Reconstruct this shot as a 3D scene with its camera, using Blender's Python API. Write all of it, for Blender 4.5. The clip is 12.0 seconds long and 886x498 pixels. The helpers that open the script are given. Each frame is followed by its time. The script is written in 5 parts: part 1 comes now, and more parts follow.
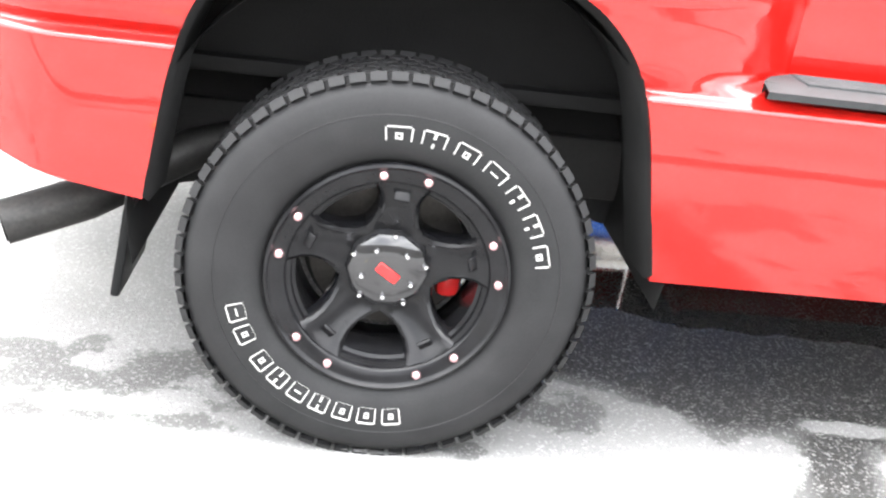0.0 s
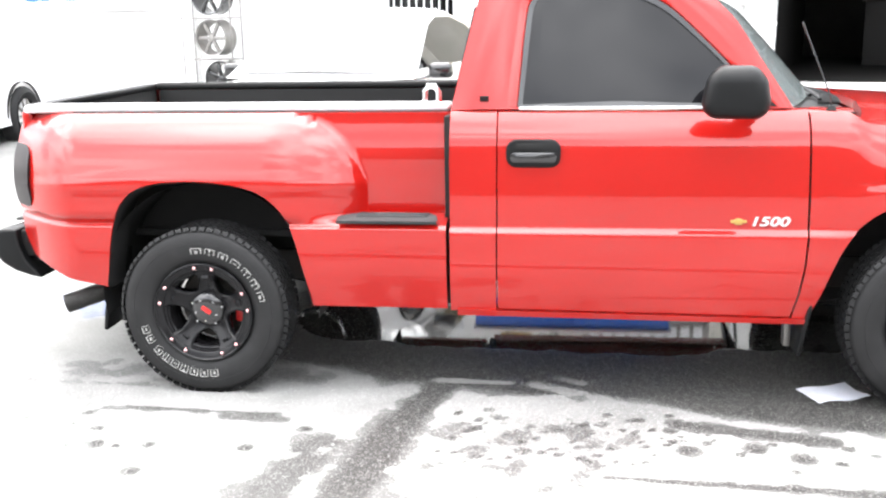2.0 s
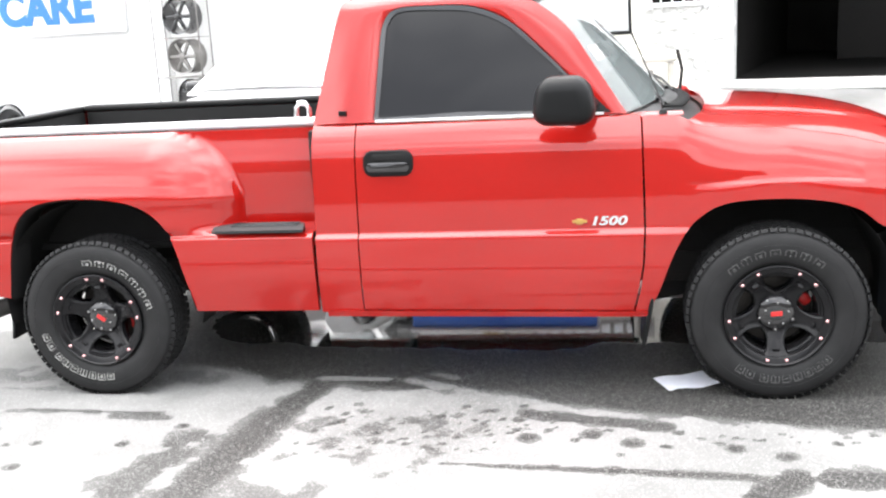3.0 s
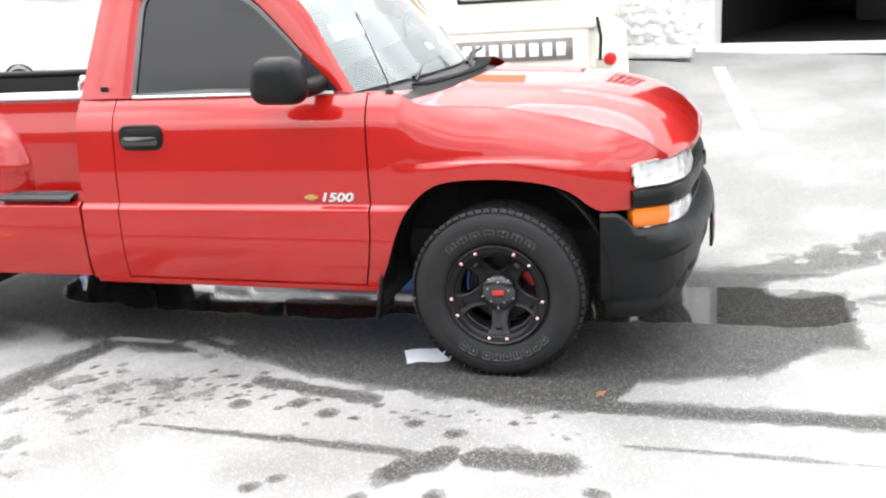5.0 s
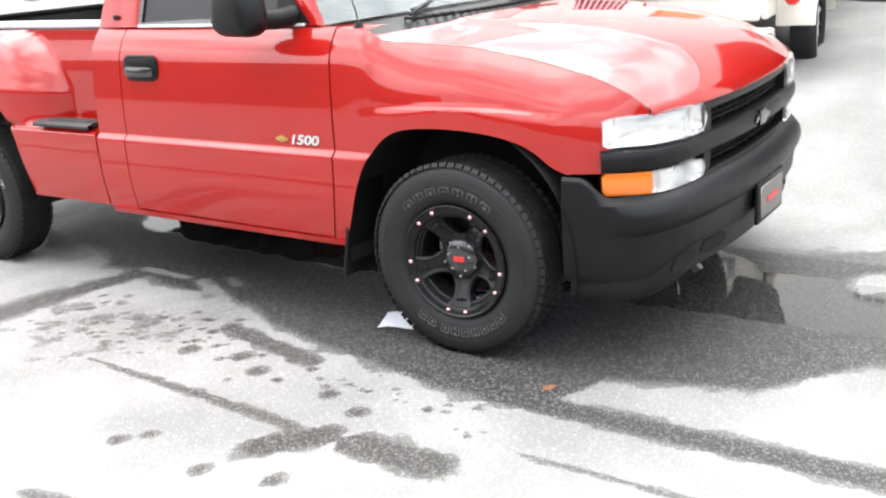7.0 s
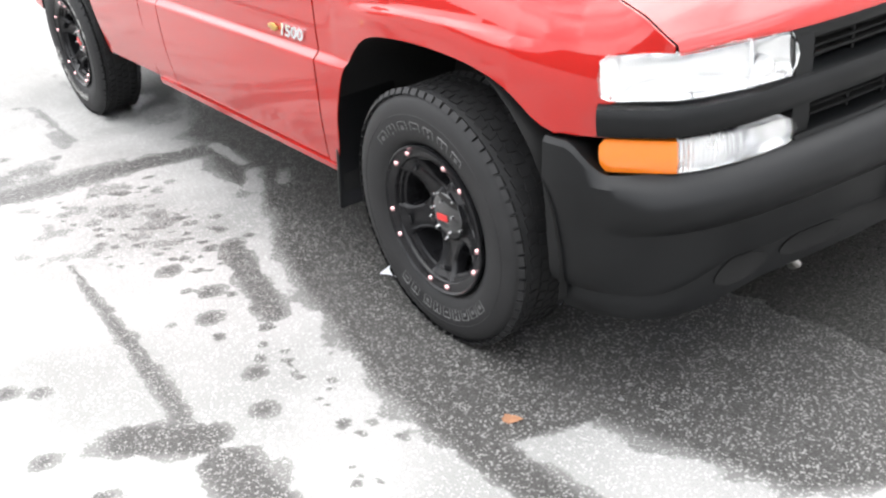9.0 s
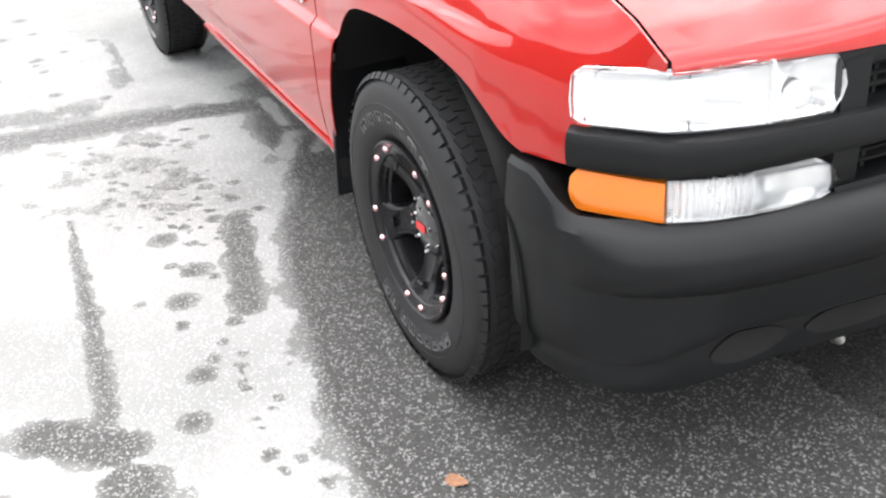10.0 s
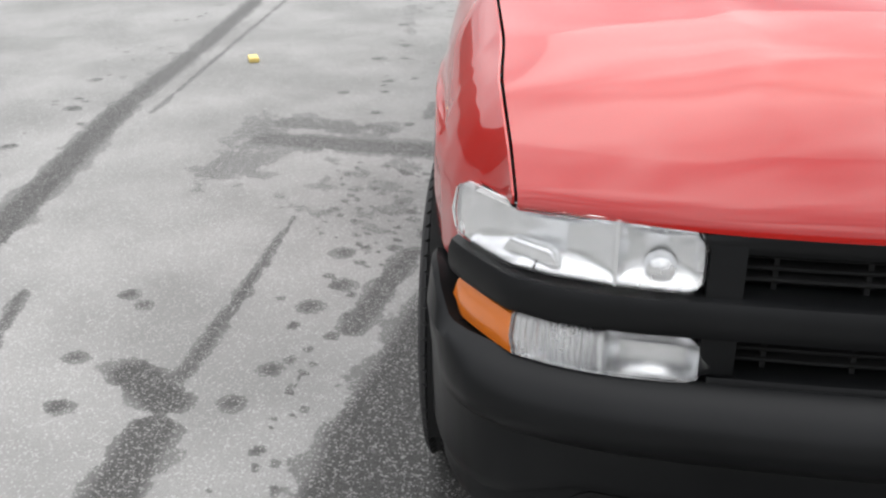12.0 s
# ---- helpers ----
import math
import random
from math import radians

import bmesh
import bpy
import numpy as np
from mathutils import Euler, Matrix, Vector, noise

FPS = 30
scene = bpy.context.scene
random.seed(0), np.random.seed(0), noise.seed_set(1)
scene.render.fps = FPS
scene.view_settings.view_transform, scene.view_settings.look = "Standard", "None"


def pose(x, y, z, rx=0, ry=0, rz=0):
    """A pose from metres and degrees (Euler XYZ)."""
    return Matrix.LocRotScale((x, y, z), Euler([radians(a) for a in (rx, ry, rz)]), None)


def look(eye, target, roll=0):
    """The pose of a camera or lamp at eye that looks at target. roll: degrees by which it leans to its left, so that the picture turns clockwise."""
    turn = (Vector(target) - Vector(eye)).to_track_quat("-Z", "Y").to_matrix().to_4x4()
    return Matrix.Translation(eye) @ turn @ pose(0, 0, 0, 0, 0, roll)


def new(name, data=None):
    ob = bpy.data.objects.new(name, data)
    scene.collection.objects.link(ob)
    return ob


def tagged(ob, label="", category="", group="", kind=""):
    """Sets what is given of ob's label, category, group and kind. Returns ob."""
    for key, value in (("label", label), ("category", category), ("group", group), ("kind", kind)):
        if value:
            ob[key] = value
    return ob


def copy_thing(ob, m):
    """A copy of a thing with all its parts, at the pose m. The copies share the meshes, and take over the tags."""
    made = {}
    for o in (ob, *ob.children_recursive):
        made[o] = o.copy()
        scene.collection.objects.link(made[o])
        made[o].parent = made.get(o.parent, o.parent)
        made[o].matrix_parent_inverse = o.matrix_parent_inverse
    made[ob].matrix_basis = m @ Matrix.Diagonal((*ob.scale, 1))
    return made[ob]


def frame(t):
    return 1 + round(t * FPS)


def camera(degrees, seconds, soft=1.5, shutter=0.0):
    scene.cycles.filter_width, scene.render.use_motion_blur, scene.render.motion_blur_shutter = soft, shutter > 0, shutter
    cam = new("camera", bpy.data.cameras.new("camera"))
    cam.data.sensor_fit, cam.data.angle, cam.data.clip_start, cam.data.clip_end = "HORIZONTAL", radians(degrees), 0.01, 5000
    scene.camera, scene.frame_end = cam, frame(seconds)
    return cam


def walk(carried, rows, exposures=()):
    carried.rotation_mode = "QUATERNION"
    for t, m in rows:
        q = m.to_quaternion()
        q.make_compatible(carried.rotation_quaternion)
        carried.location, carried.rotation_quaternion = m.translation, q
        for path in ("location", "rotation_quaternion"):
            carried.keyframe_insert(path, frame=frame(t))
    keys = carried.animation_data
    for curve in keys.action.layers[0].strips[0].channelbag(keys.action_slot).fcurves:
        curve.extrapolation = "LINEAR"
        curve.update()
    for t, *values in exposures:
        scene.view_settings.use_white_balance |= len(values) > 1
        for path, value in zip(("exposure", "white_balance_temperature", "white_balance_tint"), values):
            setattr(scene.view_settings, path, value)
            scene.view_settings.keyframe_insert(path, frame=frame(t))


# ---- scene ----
cam = camera(48.2, 12.0, 2.3)
PATH = [
    (0, (-0.09, -1.66, 1.088), (0.117, 0.182, 0.338), 7.7),
    (0.2, (-0.014, -1.903, 1.109), (0.127, 0.012, 0.549), 6.3),
    (0.3, (0.033, -2.015, 1.178), (0.132, -0.089, 0.649), 4.9),
    (0.4, (0.048, -2.097, 1.294), (0.098, -0.181, 0.722), 4.3),
    (0.5, (0.127, -2.193, 1.442), (0.049, -0.278, 0.871), 3.8),
    (0.6, (0.262, -2.366, 1.445), (0.135, -0.44, 0.922), 5.7),
    (0.7, (0.329, -2.628, 1.389), (0.226, -0.7, 0.87), 5.0),
    (0.8, (0.379, -2.787, 1.461), (0.303, -0.875, 0.88), 3.7),
    (0.9, (0.572, -2.945, 1.525), (0.424, -1.031, 0.962), 1.4),
    (1, (0.563, -3.17, 1.66), (0.439, -1.262, 1.074), -0.7),
    (1.2, (0.901, -3.494, 1.551), (0.715, -1.566, 1.054), -0.7),
    (1.5, (1.249, -3.904, 1.577), (1.005, -1.976, 1.106), 1.0),
    (2, (1.56, -3.984, 1.6), (1.307, -2.055, 1.138), -1.0),
    (2.5, (1.99, -4.139, 1.643), (1.682, -2.214, 1.198), -2.1),
    (2.7, (2.119, -4.147, 1.633), (1.825, -2.22, 1.184), -2.9),
    (4.3, (3.449, -4.159, 1.666), (2.876, -2.294, 1.225), -4.3),
    (4.5, (3.621, -4.102, 1.636), (3.061, -2.241, 1.165), -5.5),
    (5, (3.945, -3.912, 1.661), (3.399, -2.061, 1.135), -3.4),
    (5.5, (4.282, -3.733, 1.623), (3.563, -1.933, 1.128), -3.2),
    (6, (4.574, -3.52, 1.605), (3.704, -1.803, 1.062), -5.3),
    (6.5, (4.799, -3.212, 1.613), (3.878, -1.533, 1.037), -2.2),
    (7, (4.969, -2.939, 1.513), (3.887, -1.368, 0.913), -3.9),
    (7.2, (5.081, -2.789, 1.541), (3.955, -1.273, 0.881), -5.4),
    (8.8, (5.097, -1.533, 1.519), (3.633, -0.484, 0.649), -6.7),
    (9, (5.067, -1.414, 1.537), (3.595, -0.415, 0.623), -6.2),
    (9.5, (4.942, -1.122, 1.49), (3.43, -0.253, 0.512), -3.0),
    (10, (4.922, -0.815, 1.463), (3.332, -0.105, 0.479), -4.6),
    (10.5, (4.987, -0.5, 1.535), (3.256, -0.063, 0.633), -3.0),
    (11, (4.927, -0.184, 1.514), (3.16, 0.036, 0.604), -0.7),
    (11.5, (5.008, 0.051, 1.506), (3.215, -0.025, 0.622), 0.9),
    (12, (5.179, 0.148, 1.518), (3.375, -0.007, 0.668), -0.6),
]
walk(cam, [(t, look(eye, target, roll)) for t, eye, target, roll in PATH],
     [(0, 3.15), (0.5, 3.05), (1.0, 2.85), (1.6, 2.5), (2.5, 2.1), (4.5, 1.7), (6.0, 1.7), (7.0, 1.75), (9.0, 1.9), (10.0, 1.9), (10.5, 1.75), (11.0, 1.45), (11.5, 1.05), (12.0, 0.72)])

# ---- world, sun, exposure ----
world = bpy.data.worlds.new("sky")
scene.world = world
world.use_nodes = True
wn = world.node_tree
sky = wn.nodes.new("ShaderNodeTexSky")
sky.sky_type = 'NISHITA'
sky.sun_disc = False
sky.sun_elevation = radians(64)
sky.sun_rotation = radians(301)
sky.dust_density = 4.0
sky.air_density = 1.0
coord = wn.nodes.new("ShaderNodeTexCoord")
stretch = wn.nodes.new("ShaderNodeMapping")
stretch.inputs["Scale"].default_value = (1.0, 1.0, 2.6)
cloud = wn.nodes.new("ShaderNodeTexNoise")
cloud.inputs["Scale"].default_value = 2.4
cloud.inputs["Detail"].default_value = 3.0
cloud.inputs["Distortion"].default_value = 0.35
ramp = wn.nodes.new("ShaderNodeValToRGB")
ramp.color_ramp.elements[0].position = 0.36
ramp.color_ramp.elements[0].color = (0.40, 0.41, 0.43, 1)
ramp.color_ramp.elements[1].position = 0.62
ramp.color_ramp.elements[1].color = (1.0, 1.0, 1.0, 1)
bright = wn.nodes.new("ShaderNodeMix")
bright.data_type = 'RGBA'
bright.blend_type = 'MULTIPLY'
bright.inputs["Factor"].default_value = 1.0
bright.inputs["B"].default_value = (12.9, 12.9, 13.0, 1)
deck = wn.nodes.new("ShaderNodeMix")
deck.data_type = 'RGBA'
deck.inputs["Factor"].default_value = 0.85
wn.links.new(coord.outputs["Generated"], stretch.inputs["Vector"])
wn.links.new(stretch.outputs["Vector"], cloud.inputs["Vector"])
wn.links.new(cloud.outputs["Fac"], ramp.inputs["Fac"])
height = wn.nodes.new("ShaderNodeSeparateXYZ")
climb = wn.nodes.new("ShaderNodeMapRange")
climb.inputs["From Min"].default_value = 0.0
climb.inputs["From Max"].default_value = 1.0
climb.inputs["To Min"].default_value = 0.40
climb.inputs["To Max"].default_value = 1.9
zenith = wn.nodes.new("ShaderNodeMix")
zenith.data_type = 'RGBA'
zenith.blend_type = 'MULTIPLY'
zenith.inputs["Factor"].default_value = 1.0
wn.links.new(coord.outputs["Generated"], height.inputs["Vector"])
wn.links.new(height.outputs["Z"], climb.inputs["Value"])
wn.links.new(ramp.outputs["Color"], zenith.inputs["A"])
wn.links.new(climb.outputs["Result"], zenith.inputs["B"])
wn.links.new(zenith.outputs["Result"], bright.inputs["A"])
wn.links.new(sky.outputs["Color"], deck.inputs["A"])
wn.links.new(bright.outputs["Result"], deck.inputs["B"])
wn.links.new(deck.outputs["Result"], wn.nodes["Background"].inputs["Color"])
wn.nodes["Background"].inputs["Strength"].default_value = 0.12

sun_data = bpy.data.lights.new("sun", 'SUN')
sun_data.energy = 0.6
sun_data.angle = radians(70)
sun_data.color = (1.0, 0.96, 0.9)
sun = new("sun", sun_data)
sun.matrix_world = look((-5, 3, 12), (0, 0, 0))


# ---- materials ----
def principled(name, color, rough=0.5, metal=0.0, coat=0.0, spec=0.5):
    m = bpy.data.materials.new(name)
    m.use_nodes = True
    b = m.node_tree.nodes["Principled BSDF"]
    b.inputs["Base Color"].default_value = (*color, 1)
    b.inputs["Roughness"].default_value = rough
    b.inputs["Metallic"].default_value = metal
    b.inputs["Coat Weight"].default_value = coat
    b.inputs["Coat Roughness"].default_value = 0.03
    b.inputs["Specular IOR Level"].default_value = spec
    return m


def textured(name, dark, light, rough=(0.4, 0.7), scale=8.0, fine=120.0, bump=0.15, metal=0.0, coat=0.0, spec=0.5, dist=0.004):
    """Two scales of noise: broad stains in the colour, fine grain in colour and relief."""
    m = principled(name, light, rough[1], metal, coat, spec)
    nt = m.node_tree
    b = nt.nodes["Principled BSDF"]
    tc = nt.nodes.new("ShaderNodeTexCoord")
    n1 = nt.nodes.new("ShaderNodeTexNoise")
    n1.inputs["Scale"].default_value = scale
    n1.inputs["Detail"].default_value = 6
    n2 = nt.nodes.new("ShaderNodeTexNoise")
    n2.inputs["Scale"].default_value = fine
    n2.inputs["Detail"].default_value = 3
    add = nt.nodes.new("ShaderNodeMath")
    add.operation = 'MULTIPLY_ADD'
    add.inputs[1].default_value = 0.35
    half = nt.nodes.new("ShaderNodeMath")
    half.operation = 'MULTIPLY'
    half.inputs[1].default_value = 0.65
    cr = nt.nodes.new("ShaderNodeValToRGB")
    cr.color_ramp.elements[0].position = 0.3
    cr.color_ramp.elements[1].position = 0.7
    cr.color_ramp.elements[0].color = (*dark, 1)
    cr.color_ramp.elements[1].color = (*light, 1)
    rr = nt.nodes.new("ShaderNodeMapRange")
    rr.inputs["To Min"].default_value = rough[0]
    rr.inputs["To Max"].default_value = rough[1]
    bp = nt.nodes.new("ShaderNodeBump")
    bp.inputs["Strength"].default_value = bump
    bp.inputs["Distance"].default_value = dist
    for n in (n1, n2):
        nt.links.new(tc.outputs["Object"], n.inputs["Vector"])
    nt.links.new(n1.outputs["Fac"], half.inputs[0])
    nt.links.new(n2.outputs["Fac"], add.inputs[0])
    nt.links.new(half.outputs[0], add.inputs[2])
    nt.links.new(add.outputs[0], cr.inputs["Fac"])
    nt.links.new(cr.outputs["Color"], b.inputs["Base Color"])
    nt.links.new(n1.outputs["Fac"], rr.inputs["Value"])
    nt.links.new(rr.outputs["Result"], b.inputs["Roughness"])
    nt.links.new(n2.outputs["Fac"], bp.inputs["Height"])
    nt.links.new(bp.outputs["Normal"], b.inputs["Normal"])
    return m


def glass(name, color, rough=0.0, ior=1.45):
    m = principled(name, color, rough)
    b = m.node_tree.nodes["Principled BSDF"]
    b.inputs["Transmission Weight"].default_value = 1.0
    b.inputs["IOR"].default_value = ior
    return m


RED = textured("red_paint", (0.28, 0.0062, 0.0046), (0.345, 0.0080, 0.0056), (0.32, 0.42), 1.5, 400.0, 0.02, coat=1.0, spec=0.06, dist=0.0005)
RED.node_tree.nodes["Principled BSDF"].inputs["Coat IOR"].default_value = 1.57
RUBBER = textured("tyre_rubber", (0.009, 0.009, 0.0095), (0.019, 0.019, 0.0195), (0.5, 0.7), 14, 300, 0.25, spec=0.25, dist=0.001)
RIM = textured("satin_black_wheel", (0.005, 0.005, 0.0055), (0.011, 0.011, 0.012), (0.12, 0.24), 20, 300, 0.03, spec=0.22, dist=0.0005)
GLOSSBLACK = principled("gloss_black", (0.012, 0.012, 0.013), 0.12, 0.0, 0.8)
PLASTIC = textured("grey_black_plastic", (0.0035, 0.0038, 0.0041), (0.0068, 0.0072, 0.0078), (0.32, 0.46), 5, 500, 0.12, spec=0.21, dist=0.0006)
LINER = textured("black_liner", (0.007, 0.007, 0.007), (0.014, 0.014, 0.014), (0.6, 0.85), 10, 200, 0.2, spec=0.2)
UNDER = textured("underbody_dirt", (0.006, 0.006, 0.006), (0.015, 0.014, 0.013), (0.7, 0.9), 6, 80, 0.3)
TINT = principled("tinted_glass", (0.004, 0.004, 0.005), 0.02, 0.0, 0.0, 0.36)
SKYHAZE = glass("sky_haze_glass", (0.72, 0.82, 0.82), 0.0, 1.55)
# the share not transmitted is a pale diffuse haze imitating sky glare
SKYHAZE.node_tree.nodes["Principled BSDF"].inputs["Transmission Weight"].default_value = 0.84
LIGHTTINT = glass("light_tint", (0.6, 0.64, 0.64))
# opaque pale glass: the sky's reflection is painted as base colour
SKYPALE = principled("painted_sky_screen", (0.42, 0.44, 0.45), 0.04, 0.0, 1.0)
LENS = glass("clear_lens", (0.97, 0.97, 0.97), 0.02)
AMBER = principled("amber_lens", (0.62, 0.15, 0.008), 0.15, 0.0, 0.8)
SMOKED = principled("smoked_lens", (0.018, 0.015, 0.016), 0.30, 0.0, 0.0, 0.12)
CHROME = principled("chrome", (0.8, 0.8, 0.82), 0.08, 1.0)
REFLECTOR = textured("reflector", (0.72, 0.73, 0.74), (0.88, 0.88, 0.88), (0.16, 0.34), 12, 90, 0.15, metal=0.75, dist=0.001)
STEEL = textured("dull_steel", (0.18, 0.17, 0.16), (0.34, 0.33, 0.32), (0.35, 0.6), 9, 120, 0.1, metal=0.9)
SOOT = textured("sooty_steel", (0.02, 0.02, 0.02), (0.06, 0.058, 0.055), (0.4, 0.65), 12, 120, 0.15, metal=0.6)
SILVER = textured("silver_rail", (0.55, 0.55, 0.56), (0.72, 0.72, 0.73), (0.3, 0.5), 5, 200, 0.05, metal=0.2)
PADGREY = textured("grey_step_rubber", (0.016, 0.017, 0.018), (0.036, 0.037, 0.039), (0.5, 0.65), 18, 250, 0.15, dist=0.001)
ORANGE = principled("orange_sign_paint", (0.72, 0.25, 0.05), 0.4)
LETTER_WORN = textured("worn_letter", (0.05, 0.05, 0.05), (0.11, 0.11, 0.108), (0.6, 0.8), 30, 200, 0.1)
LETTER = textured("raised_white_letter", (0.26, 0.26, 0.25), (0.50, 0.50, 0.48), (0.6, 0.8), 30, 200, 0.1)
REDMARK = principled("red_mark", (0.55, 0.02, 0.02), 0.35)
RIVET = principled("rivet", (0.75, 0.45, 0.46), 0.22, 0.9)
GOLD = principled("gold_emblem", (0.55, 0.38, 0.12), 0.3, 0.8)
SEAT = textured("grey_cloth", (0.16, 0.16, 0.165), (0.24, 0.24, 0.245), (0.8, 0.95), 6, 300, 0.3)
PLATE_STEEL = textured("dark_brake_steel", (0.03, 0.028, 0.026), (0.07, 0.065, 0.06), (0.4, 0.6), 12, 120, 0.1, metal=0.7)
WHITEPAINT = textured("white_car_paint", (0.70, 0.70, 0.70), (0.80, 0.80, 0.79), (0.2, 0.3), 2, 300, 0.01, coat=1.0)
CREAM = textured("cream_paint", (0.55, 0.53, 0.46), (0.72, 0.70, 0.63), (0.3, 0.5), 3, 150, 0.05, coat=0.4)
STONE = textured("white_painted_stone", (0.66, 0.66, 0.65), (0.86, 0.86, 0.85), (0.6, 0.85), 5, 60, 0.4, dist=0.01)
# kept dark for the added backdrop walls that the paintwork reflects
BACKDROP = textured("dark_backdrop_wall", (0.07, 0.068, 0.06), (0.13, 0.125, 0.11), (0.7, 0.9), 0.6, 30, 0.3)
STUCCO = textured("white_stucco", (0.74, 0.74, 0.73), (0.84, 0.84, 0.83), (0.7, 0.9), 2, 90, 0.3)
# near-black tones paint the shade inside the garage into its surfaces
SHADEROOM = textured("workshop_shade", (0.007, 0.007, 0.007), (0.018, 0.017, 0.016), (0.7, 0.9), 3, 40, 0.2, spec=0.1)
TAN = textured("tan_door_paint", (0.32, 0.21, 0.07), (0.42, 0.29, 0.10), (0.4, 0.6), 4, 120, 0.05)
BLUE = principled("blue_sign_paint", (0.03, 0.16, 0.62), 0.4)
SIGNWHITE = textured("sign_white", (0.74, 0.76, 0.78), (0.82, 0.83, 0.84), (0.35, 0.5), 3, 100, 0.02)
LINEPAINT = textured("road_line_paint", (0.60, 0.60, 0.58), (0.82, 0.82, 0.80), (0.6, 0.8), 12, 120, 0.2)
PAPER = textured("paper", (0.68, 0.70, 0.78), (0.80, 0.81, 0.86), (0.6, 0.8), 20, 300, 0.05)
YELLOW = principled("yellow_carton", (0.65, 0.50, 0.16), 0.6)
LEAF = textured("brown_leaf", (0.14, 0.06, 0.03), (0.28, 0.14, 0.07), (0.6, 0.8), 60, 300, 0.2)


# ---- mesh helpers ----
def part(name, bm, material, parent=None, label="", smooth=40):
    bmesh.ops.remove_doubles(bm, verts=bm.verts, dist=1e-5)
    bmesh.ops.dissolve_degenerate(bm, dist=1e-5, edges=bm.edges)
    me = bpy.data.meshes.new(name)
    bm.to_mesh(me)
    bm.free()
    me.materials.append(material)
    if smooth:
        me.shade_smooth()
        me.set_sharp_from_angle(angle=radians(smooth))
    ob = new(name, me)
    if parent is not None:
        ob.parent = parent
    if label:
        tagged(ob, label)
    return ob


def thing(name, label, category, group="", kind="", m=None):
    ob = new(name)
    ob.empty_display_size = 0.2
    tagged(ob, label, category, group, kind)
    if m is not None:
        ob.matrix_world = m
    return ob


def merge(bm, other, m=None):
    me = bpy.data.meshes.new("tmp")
    other.to_mesh(me)
    other.free()
    if m is not None:
        me.transform(m)
    bm.from_mesh(me)
    bpy.data.meshes.remove(me)
    return bm


def rbox(size, centre=(0, 0, 0), r=0.01, seg=2, m=None):
    bm = bmesh.new()
    bmesh.ops.create_cube(bm, size=1.0)
    bmesh.ops.scale(bm, vec=size, verts=bm.verts)
    if r > 0:
        bmesh.ops.bevel(bm, geom=bm.edges[:], offset=min(r, min(size) * 0.45), segments=seg, profile=0.5, affect='EDGES')
    if m is not None:
        bmesh.ops.transform(bm, matrix=m, verts=bm.verts)
    bmesh.ops.translate(bm, vec=centre, verts=bm.verts)
    return bm


def plate(w, h, depth, r, centre, seg=6, bevel=0.003):
    """A slab in the x-z plane with rounded corners, its thickness along y."""
    bm = bmesh.new()
    r = min(r, w * 0.499, h * 0.499)
    pts = []
    for cx, cz, a0 in ((w / 2 - r, h / 2 - r, 0), (r - w / 2, h / 2 - r, 90), (r - w / 2, r - h / 2, 180), (w / 2 - r, r - h / 2, 270)):
        for k in range(seg + 1):
            a = radians(a0 + 90 * k / seg)
            pts.append((cx + r * math.cos(a), cz + r * math.sin(a)))
    rows = []
    for y, f in ((depth / 2, 1.0), (-depth / 2 + bevel, 1.0), (-depth / 2, 1.0 - 2 * bevel / h)):
        row = [(centre[0] + x * f, centre[1] + y, centre[2] + z * f) for x, z in pts]
        rows.append(row + row[:1])
    vs = grid(bm, rows)
    bm.faces.new(vs[0][:-1])
    bm.faces.new(vs[-1][:-1])
    bmesh.ops.remove_doubles(bm, verts=bm.verts, dist=1e-6)
    bmesh.ops.recalc_face_normals(bm, faces=bm.faces)
    return bm


def grid(bm, rows, flip=False):
    vs = [[bm.verts.new(p) for p in row] for row in rows]
    for a, b in zip(vs, vs[1:]):
        for i in range(len(a) - 1):
            q = (a[i], a[i + 1], b[i + 1], b[i])
            try:
                bm.faces.new(q[::-1] if flip else q)
            except ValueError:
                pass
    return vs


def lathe(profile, n=64, arc=(0.0, 2 * math.pi)):
    """A profile of (radius, y) turned about the y axis."""
    bm = bmesh.new()
    rows = []
    for i in range(n + 1):
        a = arc[0] + (arc[1] - arc[0]) * i / n
        rows.append([(r * math.cos(a), y, r * math.sin(a)) for r, y in profile])
    grid(bm, rows)
    bmesh.ops.remove_doubles(bm, verts=bm.verts, dist=1e-6)
    bmesh.ops.recalc_face_normals(bm, faces=bm.faces)
    return bm


def tube(points, radius, n=10):
    """A round bar along a polyline."""
    bm = bmesh.new()
    pts = [Vector(p) for p in points]
    rows = []
    for i, p in enumerate(pts):
        d = (pts[min(i + 1, len(pts) - 1)] - pts[max(i - 1, 0)]).normalized()
        s = d.cross(Vector((0.31, 0.17, 0.94))).normalized()
        u = d.cross(s)
        rows.append([p + radius * (math.cos(2 * math.pi * k / n) * s + math.sin(2 * math.pi * k / n) * u) for k in range(n + 1)])
    vs = grid(bm, rows)
    for row in (vs[0], vs[-1]):
        bm.faces.new(row[:-1])
    bmesh.ops.remove_doubles(bm, verts=bm.verts, dist=1e-6)
    bmesh.ops.recalc_face_normals(bm, faces=bm.faces)
    return bm


def mirror_y(bm, about):
    """A second bmesh, mirrored across y = about."""
    other = bm.copy()
    for v in other.verts:
        v.co.y = 2 * about - v.co.y
    bmesh.ops.reverse_faces(other, faces=other.faces)
    return other


